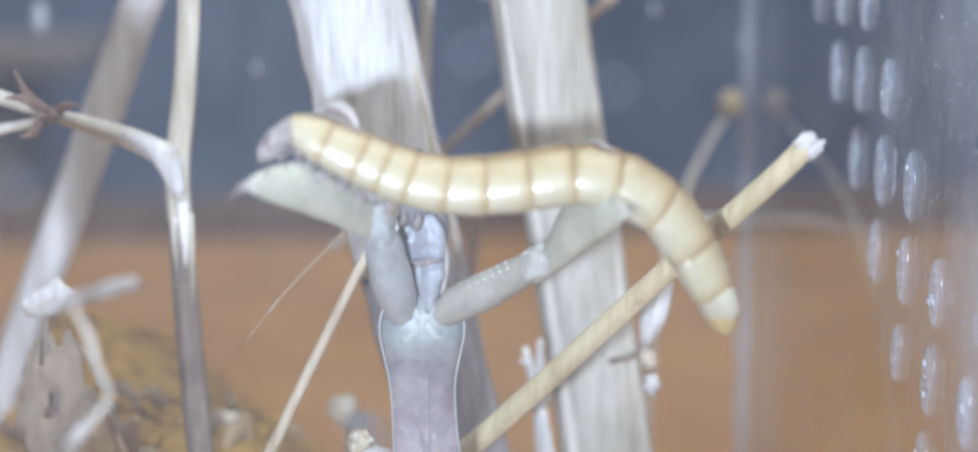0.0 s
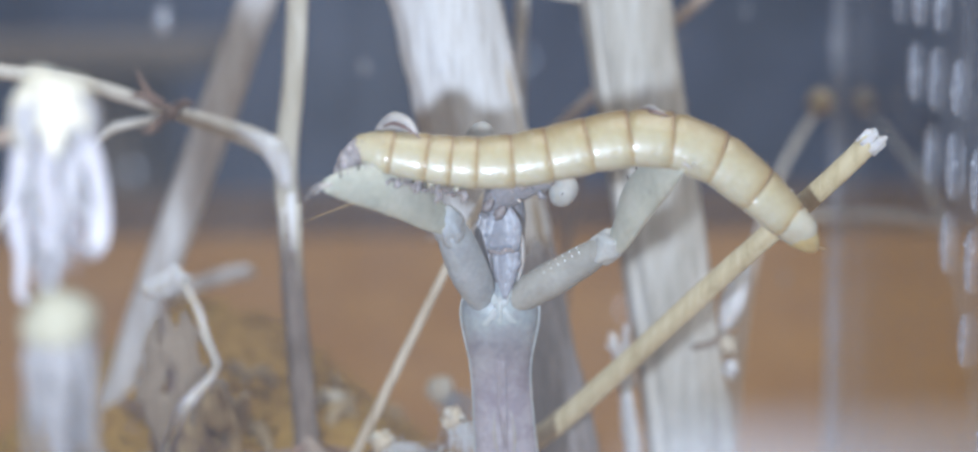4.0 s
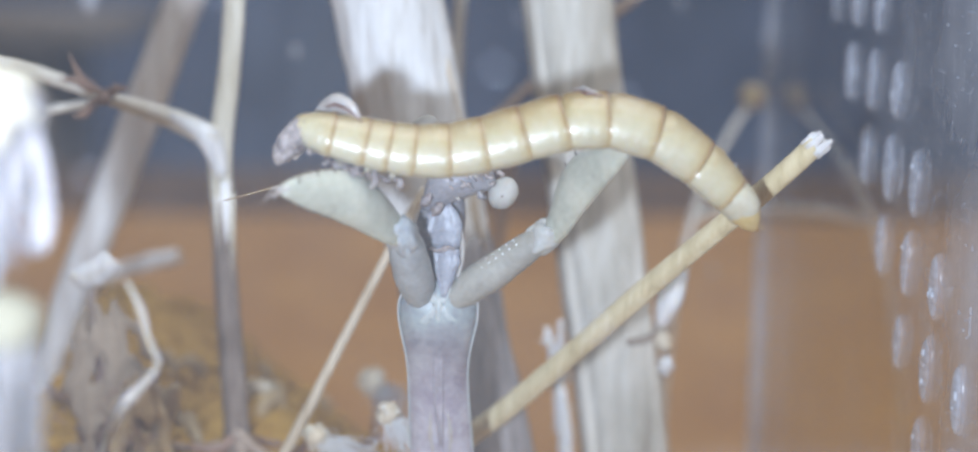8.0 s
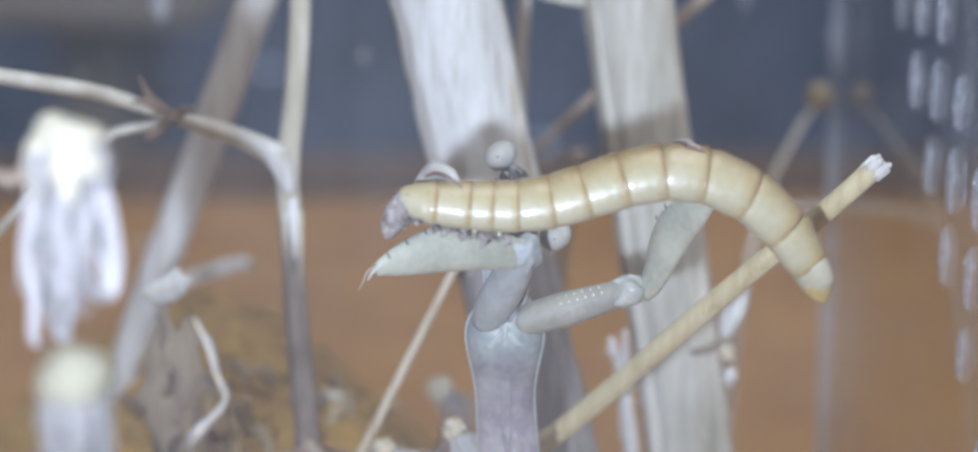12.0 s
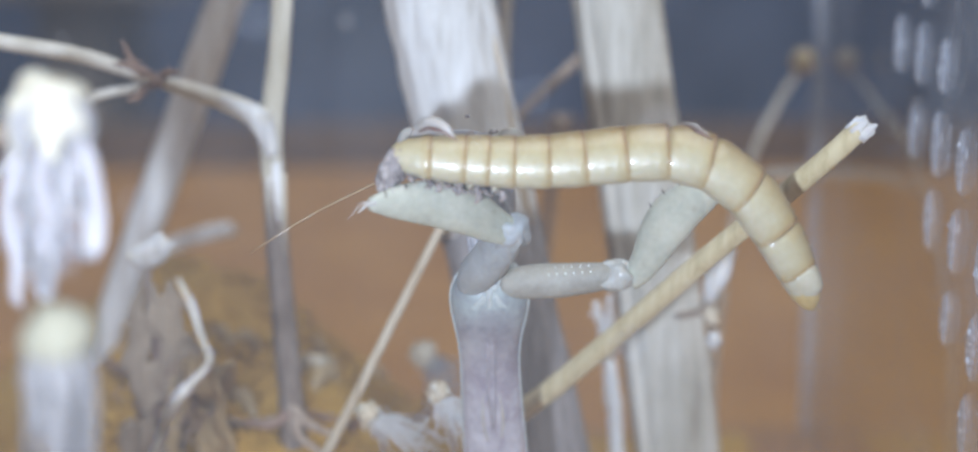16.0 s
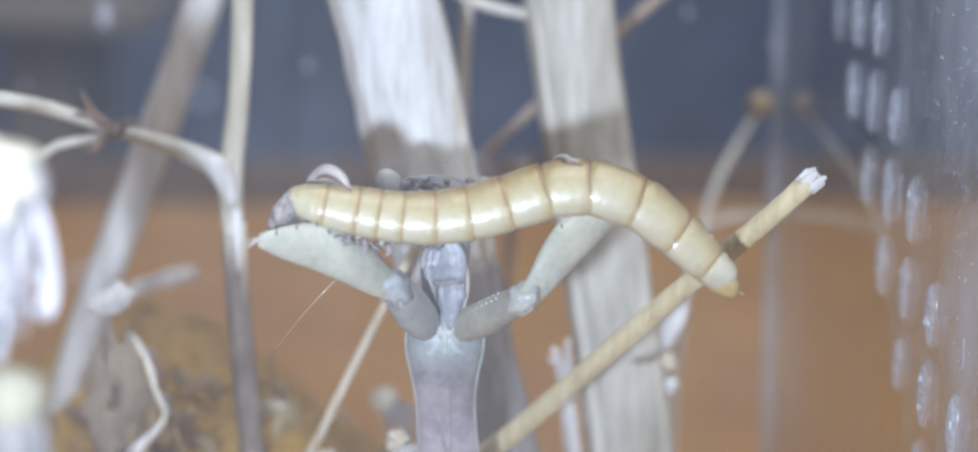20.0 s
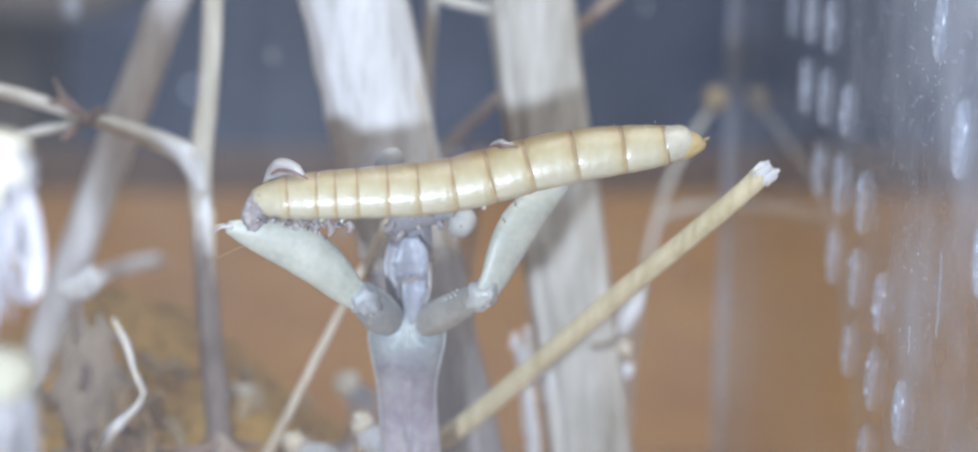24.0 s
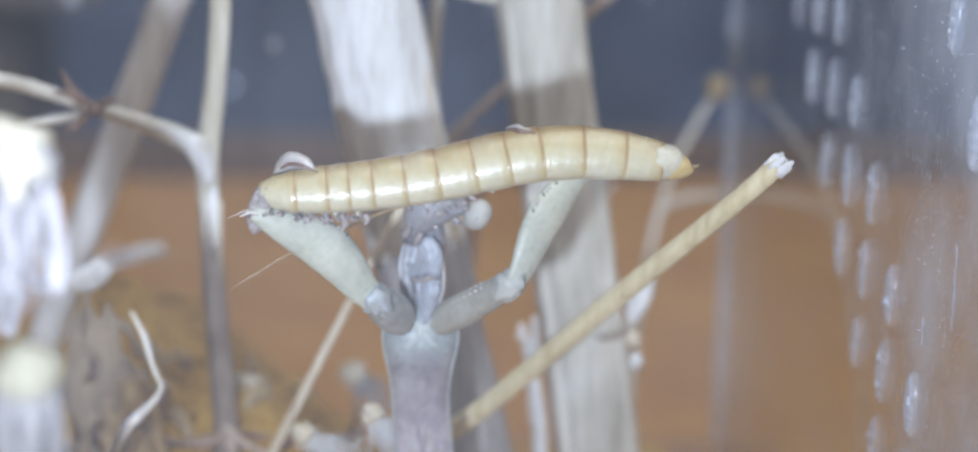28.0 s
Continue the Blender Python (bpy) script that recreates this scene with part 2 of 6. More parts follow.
def slot_mat():
    """A wet frosted slot: milky in the middle, thinning out to its rim, ribbed across, some cloudier than others."""
    m = bpy.data.materials.new("slot_frosted")
    m.use_nodes = True
    nt = m.node_tree
    nt.nodes.remove(nt.nodes["Principled BSDF"])
    tr = nt.nodes.new("ShaderNodeBsdfTransparent")
    df = nt.nodes.new("ShaderNodeBsdfDiffuse")
    df.inputs[0].default_value = (0.70, 0.75, 0.86, 1)
    gl = nt.nodes.new("ShaderNodeBsdfGlossy")
    gl.inputs["Roughness"].default_value = 0.22
    far = nt.nodes.new("ShaderNodeVectorMath")
    far.operation = "LENGTH"
    nt.links.new(coords(nt, (0, 1 / 0.00085, 1 / 0.00215)), far.inputs[0])
    rim = nt.nodes.new("ShaderNodeMapRange")
    rim.inputs[1].default_value, rim.inputs[2].default_value = 1.03, 0.8
    rim.inputs[3].default_value, rim.inputs[4].default_value = 0.0, 1.0
    nt.links.new(far.outputs["Value"], rim.inputs[0])
    ribs = nt.nodes.new("ShaderNodeMapRange")
    ribs.inputs[1].default_value, ribs.inputs[2].default_value = 0.3, 0.7
    ribs.inputs[3].default_value, ribs.inputs[4].default_value = 0.55, 1.0
    nt.links.new(noise_tex(nt, coords(nt, (300, 500, 2600)), 1.0, 4.0, 0.65), ribs.inputs[0])
    own = nt.nodes.new("ShaderNodeObjectInfo")
    each = nt.nodes.new("ShaderNodeMapRange")
    each.inputs[3].default_value, each.inputs[4].default_value = 0.55, 1.0
    nt.links.new(own.outputs["Random"], each.inputs[0])
    weight = rim.outputs[0]
    for v in (ribs.outputs[0], each.outputs[0]):
        mul = nt.nodes.new("ShaderNodeMath")
        mul.operation = "MULTIPLY"
        nt.links.new(weight, mul.inputs[0])
        nt.links.new(v, mul.inputs[1])
        weight = mul.outputs[0]
    wet = nt.nodes.new("ShaderNodeMixShader")
    wet.inputs[0].default_value = 0.12
    nt.links.new(df.outputs[0], wet.inputs[1])
    nt.links.new(gl.outputs[0], wet.inputs[2])
    mix = nt.nodes.new("ShaderNodeMixShader")
    nt.links.new(weight, mix.inputs[0])
    nt.links.new(tr.outputs[0], mix.inputs[1])
    nt.links.new(wet.outputs[0], mix.inputs[2])
    nt.links.new(mix.outputs[0], nt.nodes["Material Output"].inputs["Surface"])
    return m


def plain_mat(name, a, b_, scale, rough, metal=0.0, bump=0.1, distance=0.002):
    m, nt, b = mat_base(name, rough, metal, 0.4)
    n = noise_tex(nt, coords(nt, (1, 1, 1)), scale, 4.0)
    nt.links.new(ramp(nt, n, [(0.35, a), (0.65, b_)]), b.inputs["Base Color"])
    bumped(nt, b, n, bump, distance)
    return m


STRAW = plant_mat("straw_pale", (0.44, 0.40, 0.35), (0.74, 0.72, 0.69), (0.88, 0.88, 0.87), bump=1.0)
# shadow on the thick stalk's foot, put into a darker straw colour
FOOT_SHADE = plant_mat("straw_shaded", (0.15, 0.125, 0.115), (0.27, 0.235, 0.22), (0.40, 0.365, 0.35), bump=1.0)
STRAW2 = plant_mat("straw_cream", (0.31, 0.27, 0.205), (0.53, 0.49, 0.405), (0.75, 0.73, 0.67), bump=1.0)
TWIG = plant_mat("twig_yellow", (0.40, 0.30, 0.14), (0.58, 0.47, 0.26), (0.72, 0.63, 0.42), stretch=(900, 900, 60))
STEM = plant_mat("stem_olive", (0.34, 0.28, 0.17), (0.54, 0.48, 0.36), (0.72, 0.68, 0.58))
STEMW = plant_mat("stem_white", (0.50, 0.45, 0.36), (0.66, 0.61, 0.52), (0.78, 0.75, 0.68))
BROWN = plant_mat("stem_brown", (0.20, 0.13, 0.085), (0.36, 0.26, 0.19), (0.54, 0.45, 0.37))
# on the leaning stalk, pale stands for lamplight and brown for cast shadow
PATCHY = plant_mat("stem_patchy", (0.38, 0.30, 0.25), (0.70, 0.66, 0.63), (0.90, 0.90, 0.89), stretch=(500, 500, 40))
LOWER = plant_mat("stem_dark", (0.10, 0.065, 0.05), (0.235, 0.175, 0.135), (0.42, 0.355, 0.30), stretch=(700, 700, 70))
# low flower's cap and petals, coloured darker as if outside the torch beam
DIM_CAP = plant_mat("petal_dim_cream", (0.21, 0.185, 0.12), (0.30, 0.27, 0.185), (0.40, 0.365, 0.265))
DIM_PETAL = plant_mat("petal_dim_grey", (0.15, 0.13, 0.125), (0.25, 0.225, 0.22), (0.36, 0.34, 0.32), sub=0.3)
BIGLEAF = plant_mat("leaf_grey_brown", (0.27, 0.205, 0.145), (0.34, 0.265, 0.19), (0.42, 0.335, 0.25), stretch=(300, 300, 300), rough=0.9)
NODE = plant_mat("node_brown", (0.13, 0.075, 0.055), (0.26, 0.16, 0.12), (0.38, 0.27, 0.21))
PAPER = plant_mat("papery_white", (0.50, 0.48, 0.46), (0.68, 0.66, 0.64), (0.82, 0.81, 0.79), sub=0.3)
PETAL = plant_mat("petal_cream", (0.42, 0.36, 0.25), (0.60, 0.54, 0.41), (0.74, 0.69, 0.57), sub=0.3)
FADED = plant_mat("petal_faded", (0.22, 0.19, 0.19), (0.37, 0.34, 0.34), (0.53, 0.51, 0.49), sub=0.3)
SILK = plant_mat("petal_silky", (0.30, 0.26, 0.28), (0.46, 0.42, 0.43), (0.62, 0.59, 0.58), sub=0.4)
LEAF = plant_mat("dead_leaf", (0.40, 0.28, 0.14), (0.45, 0.325, 0.175), (0.50, 0.375, 0.215), stretch=(300, 300, 300), rough=0.9)
CHIP = plant_mat("chip_tan", (0.42, 0.31, 0.19), (0.58, 0.47, 0.33), (0.70, 0.62, 0.48))
SEEDBALL = plant_mat("seed_ball_ochre", (0.34, 0.25, 0.13), (0.48, 0.38, 0.23), (0.60, 0.50, 0.33), stretch=(700, 700, 700))
LARVA = larva_mat("larva_skin", [(0.0, (0.55, 0.515, 0.40)), (0.4, (0.555, 0.51, 0.37)), (0.65, (0.50, 0.43, 0.265)), (0.85, (0.42, 0.33, 0.17)), (1.0, (0.34, 0.235, 0.10))])
RING = larva_mat("larva_ring", [(0.0, (0.52, 0.43, 0.27)), (0.35, (0.43, 0.32, 0.16)), (0.65, (0.34, 0.225, 0.10)), (1.0, (0.27, 0.155, 0.06))])
TAILW = skin_mat("larva_tail_white", (0.42, 0.37, 0.25), (0.54, 0.50, 0.39), 700, 0.2)
TAILO = skin_mat("larva_tail_ochre", (0.42, 0.30, 0.11), (0.58, 0.44, 0.20), 500, 0.22)
WOUND = skin_mat("larva_wound", (0.13, 0.10, 0.10), (0.38, 0.33, 0.31), 900, 0.15, 0.8)
FLESH = skin_mat("larva_flesh", (0.15, 0.12, 0.12), (0.54, 0.475, 0.44), 1900, 0.16, 0.8)
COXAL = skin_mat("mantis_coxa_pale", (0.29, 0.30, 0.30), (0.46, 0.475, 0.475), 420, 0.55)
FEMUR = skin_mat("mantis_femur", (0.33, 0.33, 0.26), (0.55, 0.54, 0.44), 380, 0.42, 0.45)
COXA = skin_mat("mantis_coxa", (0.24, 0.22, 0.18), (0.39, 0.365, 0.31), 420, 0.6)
RIM = skin_mat("mantis_rim", (0.40, 0.42, 0.40), (0.55, 0.57, 0.54), 700, 0.5)
GROOVE = skin_mat("mantis_groove", (0.27, 0.23, 0.24), (0.40, 0.36, 0.37), 700, 0.5)
NECK = skin_mat("mantis_neck", (0.19, 0.175, 0.18), (0.36, 0.345, 0.355), 520, 0.3, 0.6)
SHIN = skin_mat("mantis_shin", (0.38, 0.34, 0.31), (0.55, 0.51, 0.46), 420, 0.3, 0.2)
PLATE = skin_mat("mantis_neck_plate", (0.21, 0.21, 0.235), (0.38, 0.385, 0.415), 600, 0.35, 0.5)
SHINRIM = skin_mat("mantis_shin_rim", (0.10, 0.05, 0.04), (0.24, 0.13, 0.10), 600, 0.3, 0.2)
JOINT = skin_mat("mantis_joint", (0.33, 0.32, 0.28), (0.54, 0.53, 0.49), 500, 0.25, 0.5)
EYE = skin_mat("mantis_eye", (0.34, 0.32, 0.285), (0.47, 0.45, 0.41), 300, 0.5, 0.05, sub=0.4, spec=0.3)
WHITE = skin_mat("tubercle_white", (0.78, 0.78, 0.76), (0.88, 0.88, 0.86), 300, 0.25)
DARK = skin_mat("spine_dark", (0.03, 0.02, 0.02), (0.10, 0.06, 0.05), 500, 0.3)
WOOD, SOIL = wood_mat(), soil_mat()
DIM_STRIP = plain_mat("dim_strip_brown", (0.17, 0.10, 0.055), (0.24, 0.15, 0.085), 40.0, 0.6)
PANE = clear_mat("plastic_front", 0.010, shine=0.0)
SIDE = clear_mat("plastic_side", 0.64, tint=(0.98, 0.99, 1.0), rough=0.05, scratch=0.4, shine=0.02, mist=True, power=3.4)
# its uneven film also imitates smudgy bluish reflections on the back pane
BACKPANE = clear_mat("plastic_back", 0.016, tint=(0.98, 0.99, 1.0), shine=0.0)
BEAD = clear_mat("water_bead", 0.34, rough=0.08, shine=0.15)
EDGE = clear_mat("plastic_edge", 0.5)
SLOT = slot_mat()
GLOW_SHEET = clear_mat("glow_sheet_milky", 0.075, shine=0.0)
GLINT = clear_mat("water_glint", 0.75, rough=0.1, shine=0.3)
# paler blue patches in the wall colour stand for soft reflections before it
ROOMWALL = plain_mat("room_wall_slate", (0.052, 0.077, 0.145), (0.145, 0.192, 0.33), 11.0, 0.8)
ROOMWALL2 = plain_mat("room_wall_grey", (0.30, 0.31, 0.34), (0.38, 0.39, 0.42), 3.0, 0.8)
CEIL = plain_mat("ceiling_white", (0.70, 0.70, 0.70), (0.76, 0.76, 0.76), 4.0, 0.8)
SHELF = plain_mat("shelf_brown", (0.27, 0.22, 0.185), (0.36, 0.30, 0.255), 6.0, 0.6)


# ---- mesh helpers (millimetres) ----
def mesh_of(name, bm, material, smooth=True):
    me = bpy.data.meshes.new(name)
    bmesh.ops.recalc_face_normals(bm, faces=bm.faces[:])
    bmesh.ops.scale(bm, vec=(MM, MM, MM), verts=bm.verts[:])
    bm.to_mesh(me)
    bm.free()
    for p in me.polygons:
        p.use_smooth = smooth
    me.materials.append(material)
    return me


def part(name, bm, material, parent=None, label="", smooth=True):
    ob = new(name, mesh_of(name, bm, material, smooth))
    if parent:
        ob.parent = parent
    if label:
        ob["label"] = label
    return ob


def thing(name, at, label, category, group="", kind=""):
    ob = new(name)
    ob.empty_display_size = 0.002
    ob.matrix_world = Matrix.Translation(Vector(at) * MM)
    return tagged(ob, label, category, group, kind)


def spline(pts, n):
    """n points along a smooth curve through pts."""
    pts = [Vector(p) for p in pts]
    if len(pts) == 2:
        return [pts[0].lerp(pts[1], i / (n - 1)) for i in range(n)]
    ext = [pts[0] * 2 - pts[1], *pts, pts[-1] * 2 - pts[-2]]
    out = []
    for i in range(n):
        u = i / (n - 1) * (len(pts) - 1)
        k = min(int(u), len(pts) - 2)
        t = u - k
        a, b, c, d = ext[k:k + 4]
        out.append(0.5 * (2 * b + (c - a) * t + (2 * a - 5 * b + 4 * c - d) * t * t + (3 * b - a - 3 * c + d) * t ** 3))
    return out


def values(vals, n):
    return list(np.interp(np.linspace(0, 1, n), np.linspace(0, 1, len(vals)), vals))


def sweep(bm, pts, radii, seg=12, flat=1.0, ridges=0, depth=0.0, rough=0.0, seed=0, up=(0, 1, 0), n=0, jag=0.0):
    """A closed tube along pts. flat: thickness against width; ridges and depth: grooves along it; jag: a torn end."""
    n = n or max(len(pts), 10)
    line, rad = spline(pts, n), values(radii, n)
    rings = []
    prev = Vector(up)
    for i, p in enumerate(line):
        t = (line[min(i + 1, n - 1)] - line[max(i - 1, 0)]).normalized()
        side = t.cross(prev)
        if side.length < 1e-4:
            side = t.orthogonal()
        side.normalize()
        face = side.cross(t).normalized()
        prev = face
        ring = []
        for k in range(seg):
            a = 2 * math.pi * k / seg
            r = rad[i]
            if ridges:
                r *= 1 + depth * (math.cos(ridges * a + 0.6 * math.sin(3 * a + seed)) + 0.5 * math.sin((ridges * 2 + 1) * a + seed))
            if rough:
                r *= 1 + rough * noise.noise(Vector((math.cos(a) * 2 + seed * 7.3, math.sin(a) * 2, i * 0.35)))
            q = p + side * (math.cos(a) * r) + face * (math.sin(a) * r * flat)
            if jag and i == n - 1:
                q = q + t * (jag * noise.noise(Vector((k * 1.7, seed, 3.1))))
            ring.append(bm.verts.new(q))
        rings.append(ring)
    for a, b in zip(rings, rings[1:]):
        for k in range(seg):
            bm.faces.new((a[k], a[(k + 1) % seg], b[(k + 1) % seg], b[k]))
    bm.faces.new(rings[0][::-1])
    bm.faces.new(rings[-1])
    return bm


def tube(pts, radii, **kw):
    return sweep(bmesh.new(), pts, radii, **kw)


def strip(pts, widths, thick=0.12, up=(0, 1, 0), curl=0.0, n=12, seed=0):
    """A thin blade with thickness, slightly dished across."""
    bm = bmesh.new()
    line, wid = spline(pts, n), values(widths, n)
    rows = []
    prev = Vector(up)
    for i, p in enumerate(line):
        t = (line[min(i + 1, n - 1)] - line[max(i - 1, 0)]).normalized()
        side = t.cross(prev)
        side = side.normalized() if side.length > 1e-4 else t.orthogonal().normalized()
        face = side.cross(t).normalized()
        prev = face
        row = []
        for s in (-1, -0.5, 0, 0.5, 1):
            w = wid[i] * (1 + 0.18 * noise.noise(Vector((i * 0.6, s * 2, seed * 3.7))))
            q = p + side * (s * w) + face * (curl * (s * s - 0.4) * wid[i] + 0.15 * wid[i] * noise.noise(Vector((i * 0.5, s, seed + 9.1))))
            row.append((bm.verts.new(q + face * thick * 0.5), bm.verts.new(q - face * thick * 0.5)))
        rows.append(row)
    for a, b in zip(rows, rows[1:]):
        for k in range(4):
            bm.faces.new((a[k][0], a[k + 1][0], b[k + 1][0], b[k][0]))
            bm.faces.new((a[k][1], b[k][1], b[k + 1][1], a[k + 1][1]))
        bm.faces.new((a[0][0], b[0][0], b[0][1], a[0][1]))
        bm.faces.new((a[4][0], a[4][1], b[4][1], b[4][0]))
    for r in (rows[0], rows[-1]):
        for k in range(4):
            bm.faces.new((r[k][0], r[k][1], r[k + 1][1], r[k + 1][0]))
    return bm


def blob(at, size, seg=14, rough=0.0, seed=0, bm=None):
    """An uneven rounded lump."""
    bm = bm or bmesh.new()
    made = bmesh.ops.create_uvsphere(bm, u_segments=seg, v_segments=max(6, seg * 2 // 3), radius=1.0)
    for v in made["verts"]:
        k = 1 + rough * noise.noise(v.co * 1.7 + Vector((seed * 5.1, seed, 0)))
        v.co = Vector((v.co.x * size[0] * k, v.co.y * size[1] * k, v.co.z * size[2] * k)) + Vector(at)
    return bm


def lumps(name, spots, material, parent=None):
    """Many small uneven lumps in one mesh: rows of place, size and unevenness."""
    bm = blob((0, 0, 0), (1, 1, 1), 7)
    unit = [v.co.copy() for v in bm.verts]
    bm.verts.index_update()
    faces = [[v.index for v in f.verts] for f in bm.faces]
    bm.free()
    vs, fs = [], []
    for k, (at, size, rough) in enumerate(spots):
        n = len(vs)
        for u in unit:
            g = 1 + rough * noise.noise(u * 1.7 + Vector((k * 5.1, k, 0)))
            vs.append(((at[0] + u.x * size[0] * g) * MM, (at[1] + u.y * size[1] * g) * MM, (at[2] + u.z * size[2] * g) * MM))
        fs.extend([[n + i for i in f] for f in faces])
    me = bpy.data.meshes.new(name)
    me.from_pydata(vs, [], fs)
    me.materials.append(material)
    for p in me.polygons:
        p.use_smooth = True
    ob = new(name, me)
    if parent:
        ob.parent = parent
    return ob


def slab(x0, x1, y0, y1, z0, z1, bevel=0.0):
    bm = bmesh.new()
    bmesh.ops.create_cube(bm, size=1.0)
    for v in bm.verts:
        v.co = Vector(((x0 + x1) / 2 + v.co.x * (x1 - x0), (y0 + y1) / 2 + v.co.y * (y1 - y0), (z0 + z1) / 2 + v.co.z * (z1 - z0)))
    if bevel:
        bmesh.ops.bevel(bm, geom=bm.edges[:], offset=bevel, segments=2, affect="EDGES")
    return bm


def setting(name, bm, material, label, category, smooth=False):
    return tagged(part(name, bm, material, None, "", smooth), label, category, "", "structure")


# ---- the room and the table ----
setting("table", slab(-700, 700, -500, 222, -42, -1.6, 3.0), WOOD, "brown wooden table top under the plastic box", "table")
# added dark strip: stands for the table's far end, where the light fades
setting("table_dim_strip", slab(-700, 700, 223, 231, -42, 5.5, 2.0), DIM_STRIP, "low dark brown strip added for the dim far part of the table", "table rail")
setting("wall_north", slab(-1500, 1500, 900, 950, -750, 1700), ROOMWALL, "dark slate-blue room wall behind the table", "wall")
setting("wall_south", slab(-1500, 1500, -1350, -1300, -750, 1700), ROOMWALL2, "plain grey room wall behind the camera", "wall")
setting("wall_east", slab(1500, 1550, -1350, 950, -750, 1700), ROOMWALL, "plain dark slate room wall", "wall")
setting("wall_west", slab(-1550, -1500, -1350, 950, -750, 1700), ROOMWALL, "plain dark slate room wall", "wall")
setting("shelf_board", slab(-320, -72, 330, 400, 21, 27, 1.0), SHELF, "dark brown board edge behind the table", "shelf")
setting("shelf_support", slab(-300, -280, 340, 395, -750, 21), SHELF, "dark brown upright under the board", "shelf")
setting("shelf_support", slab(-110, -92, 340, 395, -750, 21), SHELF, "dark brown upright under the board", "shelf")
setting("floor", slab(-1550, 1550, -1350, 950, -800, -750), SHELF, "dark brown room floor", "floor")
setting("ceiling", slab(-1550, 1550, -1350, 950, 1700, 1750), CEIL, "plain white ceiling", "ceiling")
for sx in (-640, 640):
    for sy in (-440, 160):
        setting("table_leg", slab(sx - 30, sx + 30, sy - 30, sy + 30, -750, -42, 3.0), WOOD, "square brown wooden table leg", "table leg")


# ---- the clear plastic box ----
def wall_x(y):
    return 31.0 + 0.03 * (y - 7.0)


def slanted(x0, x1, y0, y1, z0, z1):
    """A slab along the box's right side, which runs slightly outwards to the back."""
    bm = bmesh.new()
    vs = [bm.verts.new((wall_x(y) + x, y, z)) for z in (z0, z1) for y in (y0, y1) for x in (x0, x1)]
    for f in ((0, 1, 3, 2), (4, 6, 7, 5), (0, 4, 5, 1), (2, 3, 7, 6), (0, 2, 6, 4), (1, 5, 7, 3)):
        bm.faces.new([vs[i] for i in f])
    return bm


side = setting("box_side_right", slanted(0.0, 1.4, -40.0, 66.0, 0.0, 82.0), BACKPANE, "clear scratched plastic side of the box with wet air slots", "box side")
setting("box_side_left", slab(-72.0, -70.6, -40, 66, 0, 82), BACKPANE, "clear plastic side of the box", "box side")
setting("box_back", slab(-70.6, wall_x(66) - 0.1, 66.0, 67.3, 0, 82), BACKPANE, "clear plastic back of the box", "box side")
setting("box_front", slab(-70.6, wall_x(-40) - 0.1, -41.3, -40.0, 0, 82), PANE, "clear dusty plastic front of the box", "box side")
setting("box_bottom", slab(-72.0, wall_x(66) + 1.4, -41.3, 67.3, -1.4, -0.05), BACKPANE, "clear plastic bottom of the box", "box bottom")
side.data.materials.append(SIDE)
for p in side.data.polygons:
    if p.normal.x < -0.9:
        p.material_index = 1
corner = tube([(wall_x(66) + 0.45, 65.4, 0.3), (wall_x(66) + 0.45, 65.4, 81)], [0.7, 0.7], seg=10)
part("corner_edge", corner, EDGE, side, "rounded milky plastic corner")


rnd = random.Random(12)
back = bpy.data.objects["box_back"]
for k, (x, z, r) in enumerate(((-30.2, 45.4, 0.95), (-11.4, 40.7, 0.42), (35.0, 42.5, 0.4), (24.5, 45.5, 0.35), (-38, 39, 0.3), (18.5, 43.0, 0.3), (-3.0, 46.0, 0.3), (9.5, 44.0, 0.25), (28.5, 20.0, 0.35), (-24, 44.0, 0.3))):
    part("water_drop", blob((min(x, 32.5), 65.9, z), (r * 0.8, r * 0.35, r * 1.35), 14, 0.3, k), BEAD, back, "milky water drop")
front = bpy.data.objects["box_front"]
for k in range(7):
    part("water_drop", blob((rnd.uniform(-15, 16), -39.95, rnd.uniform(38, 54)), (0.11, 0.05, 0.12), 10, 0.2, k), BEAD, front, "milky water drop")


def slot_mesh():
    """An upright oval slot with a deep rounded rim, lying in the y-z plane."""
    bm = bmesh.new()
    seg, rows = 24, []
    for rr, out in ((1.0, 0.0), (0.985, 0.16), (0.93, 0.34), (0.8, 0.46), (0.6, 0.53), (0.35, 0.56), (0.12, 0.57)):
        rows.append([bm.verts.new((-out, 0.85 * rr * math.cos(a), 2.15 * rr * math.sin(a))) for a in [2 * math.pi * k / seg for k in range(seg)]])
    for a, b in zip(rows, rows[1:]):
        for k in range(seg):
            bm.faces.new((a[k], a[(k + 1) % seg], b[(k + 1) % seg], b[k]))
    bm.faces.new(rows[-1])
    return mesh_of("slot", bm, SLOT)


